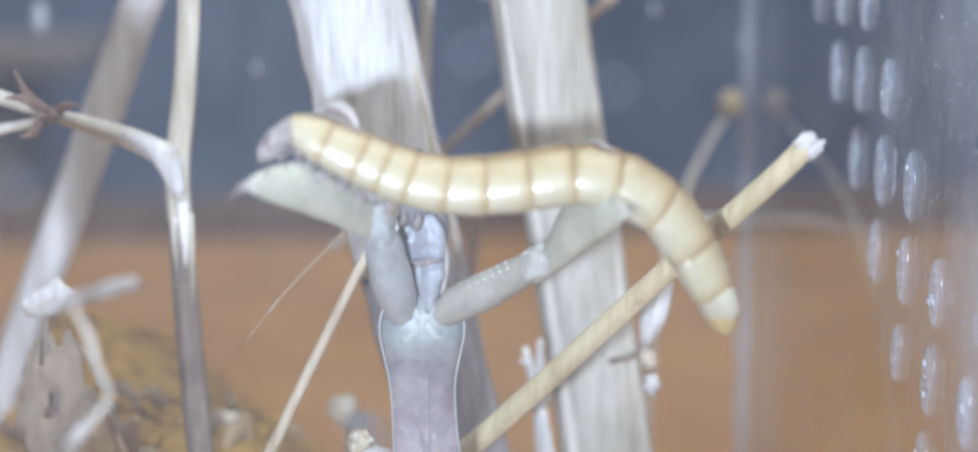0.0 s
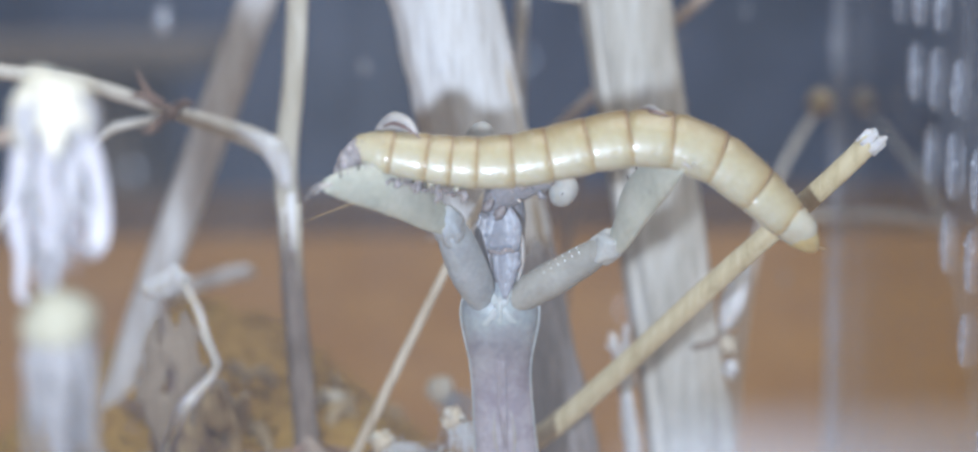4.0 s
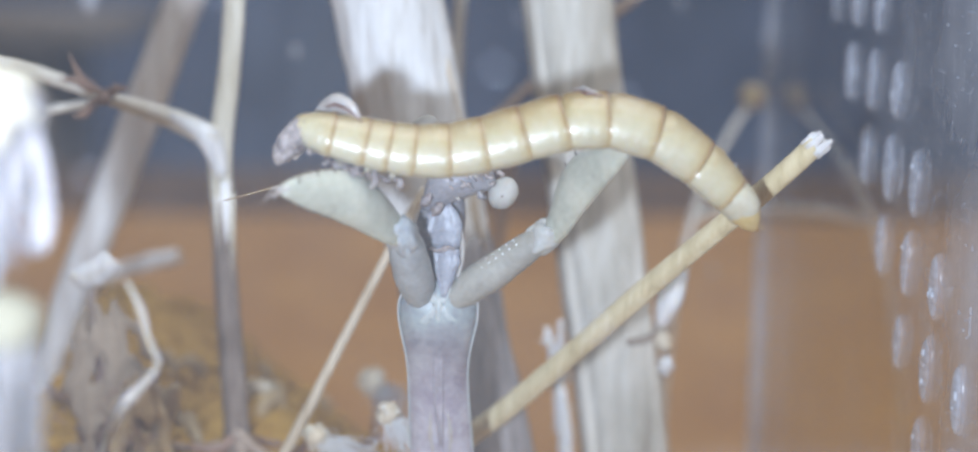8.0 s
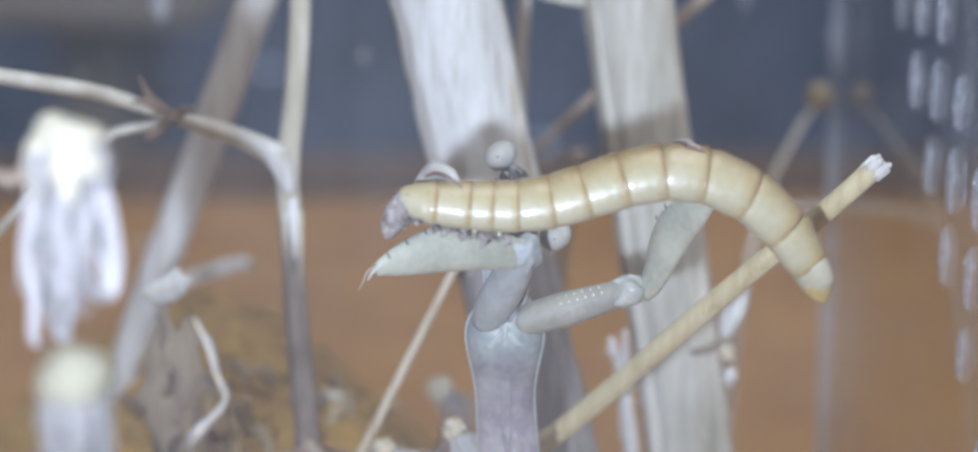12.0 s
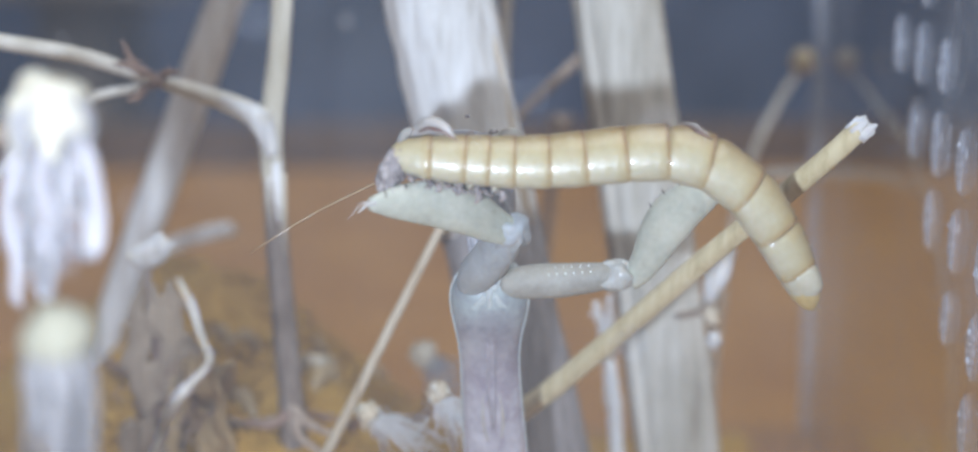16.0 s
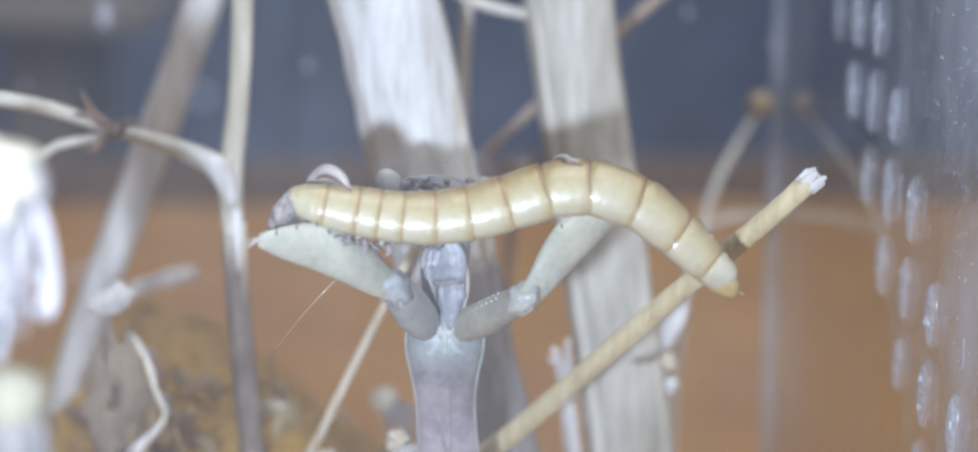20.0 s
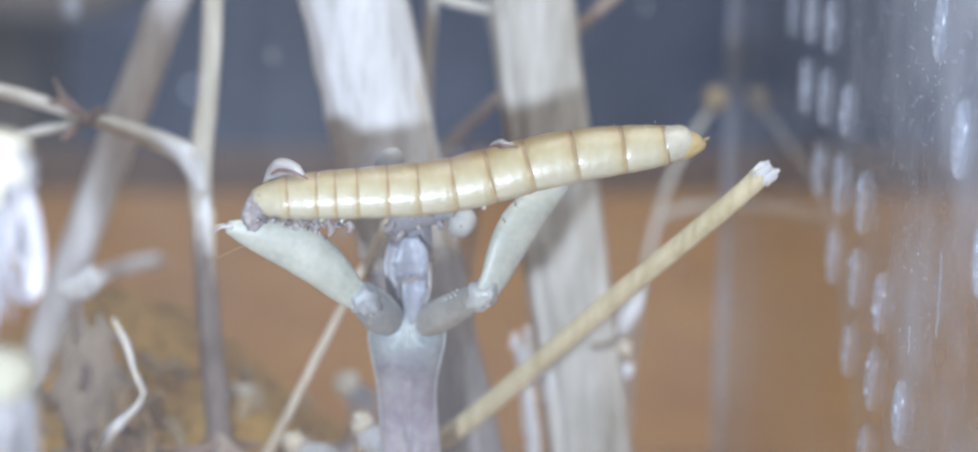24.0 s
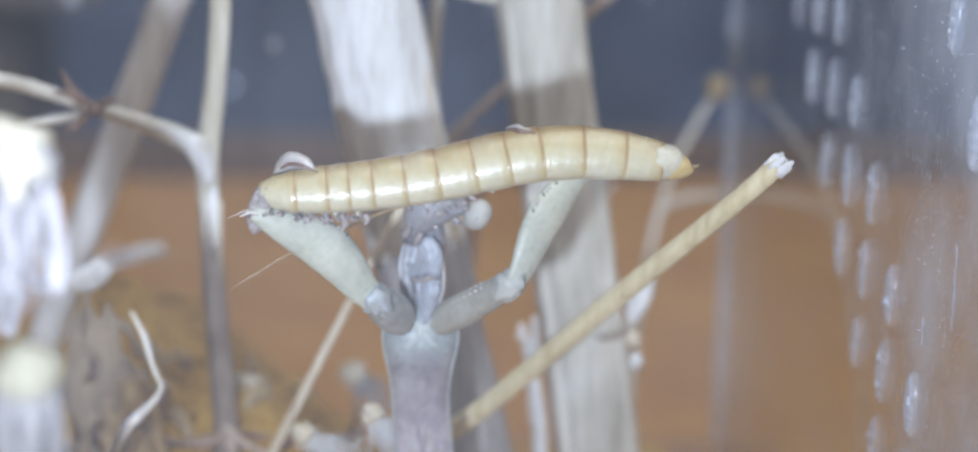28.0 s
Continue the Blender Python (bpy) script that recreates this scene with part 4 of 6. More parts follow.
def ribbon_flower(name, at, label, stem):
    """A dried flower head: a domed cap of shrunken scales with long looped ribbon petals hanging from it."""
    ob = thing(name, at, label, "dried flower", "dried flower heads")
    part("cap", blob((0, 0, 0), (1.75, 1.6, 1.55), 22, 0.3, 2), PETAL, ob, "cream domed cap")
    for k in range(9):
        a = k * 0.7
        part("scale", strip([(1.3 * math.cos(a), 1.2 * math.sin(a), 0.7), (1.8 * math.cos(a), 1.65 * math.sin(a), -0.4), (1.5 * math.cos(a), 1.4 * math.sin(a), -1.9)], [0.4, 0.6, 0.2], 0.14, up=(math.cos(a), math.sin(a), 0.01), n=10, curl=0.3, seed=k), PETAL if k % 2 else FADED, ob)
    # across, depth, length, width, hook and its side
    rnd = random.Random(33)
    for k, (x, y, ln, w, hook, side) in enumerate(((-1.6, -0.3, 8.4, 0.40, 0.0, 1), (-1.2, 0.6, 7.4, 0.34, 0.4, 1), (-0.75, -0.7, 7.2, 0.46, 0.7, 1), (-0.3, -0.9, 6.0, 0.5, 0.0, 1), (0.15, -0.8, 7.8, 0.46, 0.8, -1), (0.5, -0.6, 5.6, 0.42, 0.3, 1),
                                                   (1.65, -0.5, 6.3, 0.58, 1.25, -1), (1.5, 0.5, 5.2, 0.44, 0.6, -1), (0.9, 0.9, 6.8, 0.4, 0.0, 1), (-0.4, 1.0, 7.0, 0.44, 0.0, 1), (-1.0, -0.9, 4.6, 0.3, 0.3, 1), (1.1, -0.9, 4.2, 0.34, 0.0, -1))):
        sway = [Vector((rnd.gauss(0, 0.14), rnd.gauss(0, 0.2), 0)) for q in range(8)]
        pts = [(x * 0.7, y * 0.9, -0.6), (x * 1.0, y * 1.2, -0.25 * ln), (x * 1.08, y * 1.1, -0.5 * ln), (x * 1.1, y * 1.2, -0.75 * ln), (x * 1.04, y * 1.1, -0.92 * ln)]
        if hook:
            pts += [(x + side * hook * 0.4, y, -ln), (x + side * hook * 0.9, y - 0.2, -0.93 * ln), (x + side * hook * 0.85, y - 0.3, -0.76 * ln)]
        else:
            pts += [(x * 0.95 + 0.25, y, -ln)]
        part("petal", strip([Vector(p) + d for p, d in zip(pts, sway)], [w * 0.5, w * 0.75, w * 0.6, w * 0.8, w * 0.6, w * 0.55, w * 0.3], 0.07, up=(0.5 * side + rnd.gauss(0, 0.5), -1, 0), n=28, curl=rnd.uniform(0.4, 1.1), seed=k + 3), FADED if k % 3 else SILK, ob)
    for k in range(26):
        a, r, ln = rnd.uniform(0, 6.28), rnd.uniform(0.5, 1.6), rnd.uniform(3.0, 7.5)
        part("wisp", strip([(math.cos(a) * r * 0.7, math.sin(a) * r * 0.7, -0.8), (math.cos(a) * r * 1.1, math.sin(a) * r, -0.5 * ln), (math.cos(a) * r + rnd.gauss(0, 0.3), math.sin(a) * r, -ln)], [0.05, 0.08, 0.03], 0.04, n=10, seed=k), SILK, ob)
    part("stem", tube([Vector(p) - Vector(at) for p in stem], [0.42, 0.38, 0.36, 0.4], seg=10, ridges=3, depth=0.05), BROWN, ob)
    return ob


ribbon_flower("dried_flower", (-17.36, -23.0, 45.6), "white dried flower head with hanging looped ribbon petals",
              [(-17.6, -22.2, 45.0), (-20.5, -20.5, 44.0), (-23.6, -17.0, 40.5), (-29.0, -2.0, 6.0)])
flower("dried_flower", (-15.5, -31.0, 38.1), 1.5, 7.0, 26, 7, "cream closed dried flower head on a low stem, darkened as outside the beam",
       [(-15.6, -30.2, 37.6), (-16.4, -27.5, 36.0), (-17.6, -24.0, 22.0), (-19.0, -14.0, 0.4)], closed=0.6, cap=DIM_CAP, petal=DIM_PETAL)


def dead_leaf(name, pts, widths, material, label, curl=0.6, seed=0, up=(0, 1, 0), category="dead leaf", group=""):
    base = Vector(pts[-1])
    ob = thing(name, base, label, category, group)
    rel = [Vector(p) - base for p in pts]
    part("blade", strip(rel, widths, 0.12, up=up, curl=curl, n=18, seed=seed), material, ob)
    part("midrib", tube([p + Vector((0, -0.08, 0)) for p in rel], [0.08, 0.1, 0.12], seg=6, n=12), CHIP if material is LEAF else PETAL, ob)
    return ob


dead_leaf("curled_leaf", [(-13.7, -15, 36.3), (-13.1, -15, 35.0), (-12.75, -15, 33.5), (-12.3, -15, 32.2), (-13.5, -14.5, 30.7), (-14.5, -14, 29.4), (-16.5, -12, 24.0), (-19.0, -8, 10.0), (-20.0, -5, 2.0)], [0.06, 0.18, 0.11, 0.16, 0.34, 0.22, 0.36, 0.2], SILK, "narrow pale curled dry leaf", seed=3)
rnd = random.Random(17)


def crumpled_sheet(width, height, seed, holes):
    """A crumpled leaf blade with a torn outline and holes eaten through it."""
    bm = bmesh.new()
    nu, nv = 26, 34
    rows = []
    for j in range(nv + 1):
        v = j / nv
        w = width * (0.55 + 0.5 * math.sin(math.pi * min(1.0, v * 0.85 + 0.12)) - 0.5 * max(0.0, v - 0.55) ** 1.3)
        row = []
        for i in range(nu + 1):
            u = 2 * i / nu - 1
            x = u * w * (1 + 0.22 * noise.noise(Vector((v * 5, u * 0.5, seed)))) + 0.5 * math.sin(v * 3 + seed)
            y = 0.9 * noise.noise(Vector((u * 1.4, v * 3.0, seed * 2.1))) + 0.35 * noise.noise(Vector((u * 4, v * 9, seed))) + 0.8 * u * u - 0.6 * v
            z = v * height * (1 + 0.08 * noise.noise(Vector((u * 2.5, seed, 1)))) + 0.3 * noise.noise(Vector((u * 5, v * 6, seed + 4)))
            row.append(bm.verts.new((x, y, z)))
        rows.append(row)
    for j in range(nv):
        for i in range(nu):
            u, v = 2 * i / nu - 1, j / nv
            if noise.noise(Vector((u * 1.9 + seed, v * 4.5, seed * 1.3))) + 0.3 * abs(u) ** 6 < holes:
                bm.faces.new((rows[j][i], rows[j][i + 1], rows[j + 1][i + 1], rows[j + 1][i]))
    loose = [v for v in bm.verts if not v.link_faces]
    bmesh.ops.delete(bm, geom=loose, context="VERTS")
    bmesh.ops.solidify(bm, geom=bm.faces[:], thickness=0.12)
    return bm


big = thing("dead_leaf", (-21.5, 20, 13.0), "broad tan-brown crumpled dead leaf with eaten holes", "dead leaf")
part("blade", crumpled_sheet(3.5, 14.0, 6, 0.2), BIGLEAF, big)
lobe = crumpled_sheet(2.2, 9.5, 9, 0.22)
bmesh.ops.translate(lobe, vec=(3.0, -1.0, -0.3), verts=lobe.verts[:])
part("blade", lobe, LEAF, big, "folded lobe of the leaf")
inner = crumpled_sheet(2.8, 11.0, 14, 0.12)
bmesh.ops.translate(inner, vec=(0.3, 2.0, 0.2), verts=inner.verts[:])
part("blade", inner, NODE, big, "dark brown inner fold")
for k in range(22):
    a, b = rnd.uniform(-2.6, 3.2), rnd.uniform(1.0, 9.0)
    part("leaf_crease", tube([(a, -1.3, b), (a + rnd.gauss(0, 0.5), -1.5, b + rnd.uniform(0.3, 0.9)), (a + rnd.uniform(-1.4, 1.4), -1.2, b + rnd.uniform(0.6, 2.6))], [0.04, 0.08, 0.03], seg=6, n=8, rough=0.4), NODE if k % 2 else BROWN, big, "dark crease")
dead_leaf("dead_leaf", [(-16.4, 20, 21.5), (-17.6, 21, 19.4), (-19.2, 22, 17.6), (-20, 23, 16.0)], [0.2, 1.1, 1.3, 0.5], LEAF, "brown dead leaf on the soil heap", curl=0.7, seed=12)
dead_leaf("leaf_chip", [(-20.6, 20.4, 30.2), (-21.6, 20.6, 29.2), (-22.9, 21, 28.7), (-23.6, 21.2, 28.9)], [0.75, 0.95, 0.85, 0.4], PAPER, "pale tan chip of leaf caught on a stem", curl=0.3, seed=4, category="leaf chip")
stalk("chip_stem", [(-22.6, 21.6, 15.5), (-22.9, 21.6, 20.0), (-22.4, 21.4, 25.0), (-22.0, 21.2, 28.8)], [0.3, 0.3, 0.26, 0.2], BROWN, "thin brown stem rising from the soil", ridges=3, seg=10, seed=21, category="plant stem")
stalk("stub", [(-33.5, 50.6, 16.0), (-27.5, 49.6, 22.0), (-23.0, 49, 24.0), (-20.2, 48.6, 24.7)], [0.6, 0.62, 0.66, 0.62], PATCHY, "short pale broken stub of stem", ridges=4, seg=14, seed=22, category="stem stub")
rnd = random.Random(31)
for k, pts in enumerate((((-12.4, 29, 14.6), (-15, 33, 13.8), (-19.4, 45, 11.0)), ((-12.6, 24, 16.4), (-9.5, 25, 15.4), (-6, 27, 13.6)), ((-12.5, 22, 16.6), (-15.4, 21.6, 16.4), (-18.4, 23.0, 16.3)),
                         ((-6.8, 23, 15.0), (-4.4, 22.4, 16.2), (-2.4, 21.0, 17.4)), ((-22.7, 58, 10.6), (-19.0, 52, 11.8), (-15.0, 46, 10.8)), ((-30, 40, 15.5), (-26.4, 34, 16.2), (-23, 30, 16.4)), ((-12.6, 21.4, 17.8), (-11.2, 20.8, 16.6), (-9.4, 20.6, 15.8)), ((-12.6, 21.4, 17.4), (-13.8, 20.6, 16.6), (-15.6, 20.2, 16.9)), ((-12.3, 21.2, 17.0), (-11.8, 20.2, 15.8), (-10.4, 19.4, 15.0)), ((-8.4, 22, 15.8), (-7.2, 21.4, 17.0), (-5.4, 21.2, 16.6)))):
    stalk("root", [Vector(p) for p in pts], [0.4, 0.34, 0.22], NODE if k % 2 else BROWN, "dark thin dry root on the soil", ridges=0, rough=0.3, seg=8, seed=k, category="root", n=12, group="roots on the soil")
clod = thing("soil_clod", (-20.7, 45, 14.6), "dark brown clod with a stiff root on the soil", "soil clod")
for k in range(9):
    part("lump", blob((rnd.gauss(0, 0.9), rnd.gauss(0, 0.5), rnd.uniform(0.0, 1.2)), (rnd.uniform(0.4, 0.9), 0.5, rnd.uniform(0.35, 0.7)), 10, 0.8, k), NODE if k % 3 else BROWN, clod)
part("root", tube([(1.0, -0.5, 0.8), (3.2, -5, 0.2), (5.0, -11, -0.8), (6.4, -17, -1.4)], [0.34, 0.3, 0.32, 0.4], seg=8, n=16, rough=0.3), NODE, clod)
part("root", tube([(0.6, -0.2, 0.9), (1.3, -0.4, 2.0), (1.6, -0.5, 3.2)], [0.25, 0.2, 0.24], seg=8, n=10, rough=0.4), BROWN, clod)
for k in range(16):
    x, y = rnd.gauss(-15, 9), rnd.gauss(27, 8)
    z = soil_height(x, y)
    a = rnd.uniform(0, 6.28)
    d = Vector((math.cos(a), math.sin(a), 0.25))
    dead_leaf("leaf_scrap", [Vector((x, y, z + 0.7)) + d * 1.4, Vector((x, y, z + 0.8)), Vector((x, y, z)) - d * 1.3], [0.2, 0.8, 0.3], (LEAF, CHIP, LEAF)[k % 3], "small scrap of dry leaf on the soil", curl=0.6, seed=k + 40, category="leaf scrap", group="leaf scraps on the soil")

ball = thing("seed_ball", (25.1, 55, 0.4), "ochre round seed ball on a thin stem", "seed head")
o = Vector((25.1, 55, 0.4))
part("stem", tube([Vector(p) - o for p in ((21.0, 50, 0.5), (22.4, 52, 18.0), (25.1, 55, 29.0), (28.4, 59, 34.3), (30.3, 60.6, 36.6))], [0.4, 0.38, 0.33, 0.28, 0.24], seg=10, n=20), STEMW, ball)
part("ball", blob(Vector((30.6, 60.8, 37.4)) - o, (1.15, 1.1, 1.2), 18, 0.15, 3), SEEDBALL, ball, "ochre seed ball")
stalk("back_straw", [(24.6, 56, 26.6), (27.5, 59.5, 27.0), (30.2, 62.5, 26.6), (32.6, 65.4, 26.2)], [0.4, 0.45, 0.45, 0.4], STEMW, "pale straw lying across the box corner", ridges=3, seg=10, seed=25, category="straw")
stalk("brown_seed_stem", [(5.5, 52, 2.0), (6.5, 51, 18.0), (7.4, 50.4, 30.0), (8.0, 50, 34.0)], [0.4, 0.4, 0.5, 0.9], BROWN, "brown dry seed stem behind the stalks", ridges=3, seg=12, seed=26, category="plant stem")


# ---- the larva ----
SEG = [1.97, 1.91, 1.28, 1.41, 1.91, 1.97, 2.2, 2.14, 2.14, 2.57, 2.63, 2.3, 1.71]
RAD = [0.78, 1.22, 1.35, 1.4, 1.44, 1.49, 1.53, 1.56, 1.58, 1.57, 1.52, 1.39, 1.16, 0.72]
KNOTS = [0.0, 0.2, 0.4, 0.52, 0.64, 0.76, 0.88, 1.0]
LENGTH = sum(SEG)
larva = thing("larva", (0, -3, 38), "glossy cream-yellow larva with brown rings, chewed at one end", "larva")


def flank(a, r):
    """The larva's section: widest low on the flank, flatter below."""
    return math.cos(a) * r * 0.95, r * (math.sin(a) * 0.99 - 0.34 * math.cos(a) ** 2)


def barrel(length, r0, r1, lap):
    """A segment from x = 0 that bulges, and whose hind edge laps over the next one."""
    prof = [(-0.22, r0 * 0.82), (-0.06, r0 * 0.945), (0.04, r0 * 0.985), (0.14, r0 * 1.0), (0.35, (r0 * 0.6 + r1 * 0.4) * 1.012), (0.65, (r0 * 0.35 + r1 * 0.65) * 1.02), (0.86, r1 * 1.015), (0.95, r1 * 1.0), (1.0 + lap, r1 * 0.955), (1.0 + lap, r1 * 0.86)]
    bm = bmesh.new()
    seg, rows = 32, []
    for u, r in prof:
        rows.append([bm.verts.new((u * length, *flank(a, r))) for a in [2 * math.pi * k / seg for k in range(seg)]])
    for a, b in zip(rows, rows[1:]):
        for k in range(seg):
            bm.faces.new((a[k], a[(k + 1) % seg], b[(k + 1) % seg], b[k]))
    bm.faces.new(rows[0][::-1])
    bm.faces.new(rows[-1])
    return bm


def band(length, r):
    """The thin brown hind rim of a segment."""
    bm = bmesh.new()
    seg, rows = 32, []
    for u, k in ((-0.16, 1.0), (-0.10, 1.011), (0.0, 1.004), (0.07, 0.97), (0.07, 0.9), (-0.16, 0.9)):
        rows.append([bm.verts.new((length + u, *flank(a, r * k))) for a in [2 * math.pi * j / seg for j in range(seg)]])
    for a, b in zip(rows, rows[1:] + rows[:1]):
        for k in range(seg):
            bm.faces.new((a[k], a[(k + 1) % seg], b[(k + 1) % seg], b[k]))
    return bm


larva_parts = []
for i in range(12):
    s = part("segment", barrel(SEG[i], RAD[i], RAD[i + 1], 0.04), LARVA, larva)
    larva_parts.append(s)
    part("ring", band(SEG[i], RAD[i + 1]), RING, s, "thin brown ring")
    if 0 < i < 4:
        for sy in (-1, 1):
            part("leg", tube([(SEG[i] * 0.4, sy * 0.4, -RAD[i] * 0.8), (SEG[i] * 0.4 - 0.2, sy * 0.6, -RAD[i] - 0.1), (SEG[i] * 0.4 + 0.2, sy * 0.55, -RAD[i] - 0.25)], [0.2, 0.17, 0.07], seg=8, n=8), TAILW, s, "short pale leg")
tail = part("segment", tube([(-0.2, 0, 0), (0.25, 0, 0), (0.8, 0, 0.02), (1.2, 0, 0.0), (1.4, 0, 0.0)], [1.06, 1.1, 1.0, 0.86, 0.72], seg=24, n=14, rough=0.05), TAILW, larva, "whitish tail segment")
part("tail_tip", tube([(0.9, 0, -0.1), (1.3, 0, -0.12), (1.7, 0, -0.16), (2.05, 0, -0.18), (2.25, 0, -0.14)], [0.92, 0.82, 0.62, 0.36, 0.08], seg=20, n=14, rough=0.06), TAILO, tail, "ochre tail tip")
for sy in (-1, 1):
    part("tail_spike", tube([(2.15, sy * 0.12, 0.02), (2.38, sy * 0.16, 0.08), (2.5, sy * 0.15, 0.2)], [0.06, 0.045, 0.015], seg=6, n=5), RING, tail)
larva_parts.append(tail)
rnd = random.Random(5)
for v in larva_parts[0].data.vertices:
    # the bitten front edge: cut back below, drooping above, ragged
    x, y, z = (c / MM for c in v.co)
    if x < 0.3:
        k = min(1.0, (0.3 - x) / 0.7)
        v.co.x += MM * k * (0.42 - 0.5 * z + rnd.uniform(-0.12, 0.12))
        v.co.z -= MM * k * k * (0.28 if z > 0 else 0.05)
part("stump", tube([(0.6, 0, 0.0), (0.15, 0, -0.25), (-0.15, 0, -0.85), (-0.38, 0, -1.4), (-0.56, 0, -1.95), (-0.66, 0, -2.3)], [0.62, 0.72, 0.76, 0.64, 0.42, 0.13], seg=30, n=20, rough=0.35, seed=4), FLESH, larva_parts[0], "silver-grey torn stump")
for k in range(150):
    u = rnd.random() ** 0.7
    a = rnd.uniform(0.0, 6.28)
    rr = (0.82 - 0.6 * u) * rnd.uniform(0.85, 1.03)
    sz = rnd.uniform(0.03, 0.085)
    part("chewed_flesh", blob((0.3 - 0.95 * u + math.sin(a) * rr * -0.4 * u, -abs(math.cos(a)) * rr, math.sin(a) * rr * (0.95 - 0.3 * u) - 2.05 * u), (sz * rnd.uniform(0.8, 2.4), sz, sz * rnd.uniform(0.6, 1.2)), 7, 1.0, k), (WOUND, FLESH, FLESH, SHIN, FLESH)[k % 5], larva_parts[0], "torn glistening flesh")
for k in range(80):
    i = (0, 0, 1, 1, 2, 3)[k % 6]
    low = RAD[i] * 1.18 if i else 0.95 + 0.25 * rnd.random()
    sz = rnd.uniform(0.04, 0.13)
    part("chewed_flesh", blob((rnd.uniform(-0.1, SEG[i]), -rnd.uniform(0.2, 1.0), -low * rnd.uniform(0.86, 1.12)), (sz * rnd.uniform(0.9, 2.0), sz, sz * rnd.uniform(0.7, 1.4)), 8, 1.0, k + 50), (WOUND, FLESH, WOUND, FLESH, WOUND)[k % 5], larva_parts[i], "torn glistening flesh")
for k, (i, x, ln) in enumerate(((1, 0.4, 0.4), (1, 1.5, 0.55), (2, 0.7, 0.8), (3, 0.7, 0.55))):
    part("skin_flap", strip([(x, -0.75, -RAD[i] * 1.05), (x + 0.15, -0.9, -RAD[i] * 1.1 - ln * 0.5), (x - 0.05, -0.8, -RAD[i] * 1.1 - ln)], [0.15, 0.2, 0.06], 0.06, n=8, curl=0.6, seed=k), FLESH, larva_parts[i], "pinkish translucent torn skin")


for k in range(60):
    i = 1 + k % 11
    a = rnd.uniform(1.2, 2.2)
    y, z = flank(a, RAD[i] * 1.02)
    sz = rnd.uniform(0.02, 0.045)
    part("speck", blob((rnd.uniform(0.2, 0.9) * SEG[i], y, z), (sz, sz, sz * rnd.uniform(1.0, 2.2)), 6, 0.4, k), (SHIN, WOUND, TAILW)[k % 3], larva_parts[i])


# ---- the mantis ----
mantis = thing("praying_mantis", (1.4, 5, 30), "pale grey-green praying mantis gripping the larva with both forelegs", "mantis")

chest = tube([(0, 0.6, 1.6), (0, 0.3, 0.4), (0, 0.2, -1.0), (0, 0.3, -4.0), (0.2, 0.9, -8.0), (0.5, 2.2, -12.5), (0.9, 5.2, -17.0), (1.4, 9.6, -21.0)], [1.5, 2.2, 2.35, 1.82, 1.86, 2.05, 2.15, 1.9], seg=30, flat=0.62, n=34, rough=0.04)
chest = part("prothorax", chest, chest_mat(), mantis, "blue-grey shield-shaped chest")
for sx in (-1, 1):
    part("margin", tube([(sx * 1.45, 0.1, 1.5), (sx * 2.2, -0.1, 0.4), (sx * 2.34, -0.15, -1.0), (sx * 1.81, 0, -4.0), (sx * 1.86 + 0.2, 0.6, -8.0), (sx * 2.05 + 0.5, 1.9, -12.5)], [0.05, 0.06, 0.06, 0.05, 0.05, 0.05], seg=8, n=24), RIM, chest, "pale raised margin")
    part("chest_mark", strip([(sx * 0.15, -1.18, -0.1), (sx * 0.75, -1.12, -0.9), (sx * 1.35, -0.85, -1.3)], [0.2, 0.22, 0.06], 0.1, n=8, seed=sx + 3), RIM, chest, "pale streak")
    part("chest_mark", strip([(sx * 0.12, -1.16, 0.1), (sx * 0.5, -1.1, 0.8), (sx * 0.7, -0.95, 1.3)], [0.22, 0.2, 0.06], 0.1, n=8, seed=sx + 5), RIM, chest, "pale streak")
part("chest_groove", strip([(0, -0.98, -2.2), (0.02, -0.87, -4.0), (0.1, -0.55, -6.2), (0.2, -0.3, -8.0), (0.3, 0.2, -10.0)], [0.1, 0.34, 0.3, 0.22, 0.08], 0.06, n=16, curl=-0.2, seed=4), GROOVE, chest, "darker purplish middle groove")
for sx in (-1, 1):
    part("chest_mark", strip([(sx * 0.5 + 0.1, -0.5, -6.6), (sx * 0.62 + 0.2, -0.26, -8.2), (sx * 0.4 + 0.3, 0.12, -9.8)], [0.04, 0.12, 0.04], 0.04, n=10, curl=-0.2, seed=sx + 8), SHIN, chest, "pale streak")
part("keel", tube([(0, -0.85, 0.7), (0, -1.12, 0.1), (0, -1.1, -0.7), (0, -0.95, -1.7)], [0.12, 0.22, 0.2, 0.04], seg=10, n=16), RIM, chest, "pale middle ridge")
part("neck", tube([(0, 0.6, 0.6), (0.05, 0.2, 2.2), (0.1, 0.1, 3.8), (0.25, 0.4, 5.4), (0.3, 0.8, 6.8)], [1.25, 1.3, 1.45, 1.35, 1.1], seg=24, flat=0.75, n=18, rough=0.06), NECK, chest, "lilac-grey soft neck")
part("neck_plate", strip([(0.3, -1.12, 0.5), (0.38, -1.2, 1.6), (0.42, -1.22, 2.7), (0.45, -1.15, 3.4)], [0.12, 0.5, 0.82, 0.75], 0.2, n=12, curl=-0.3, seed=21), PLATE, chest, "pale blue triangular neck plate")
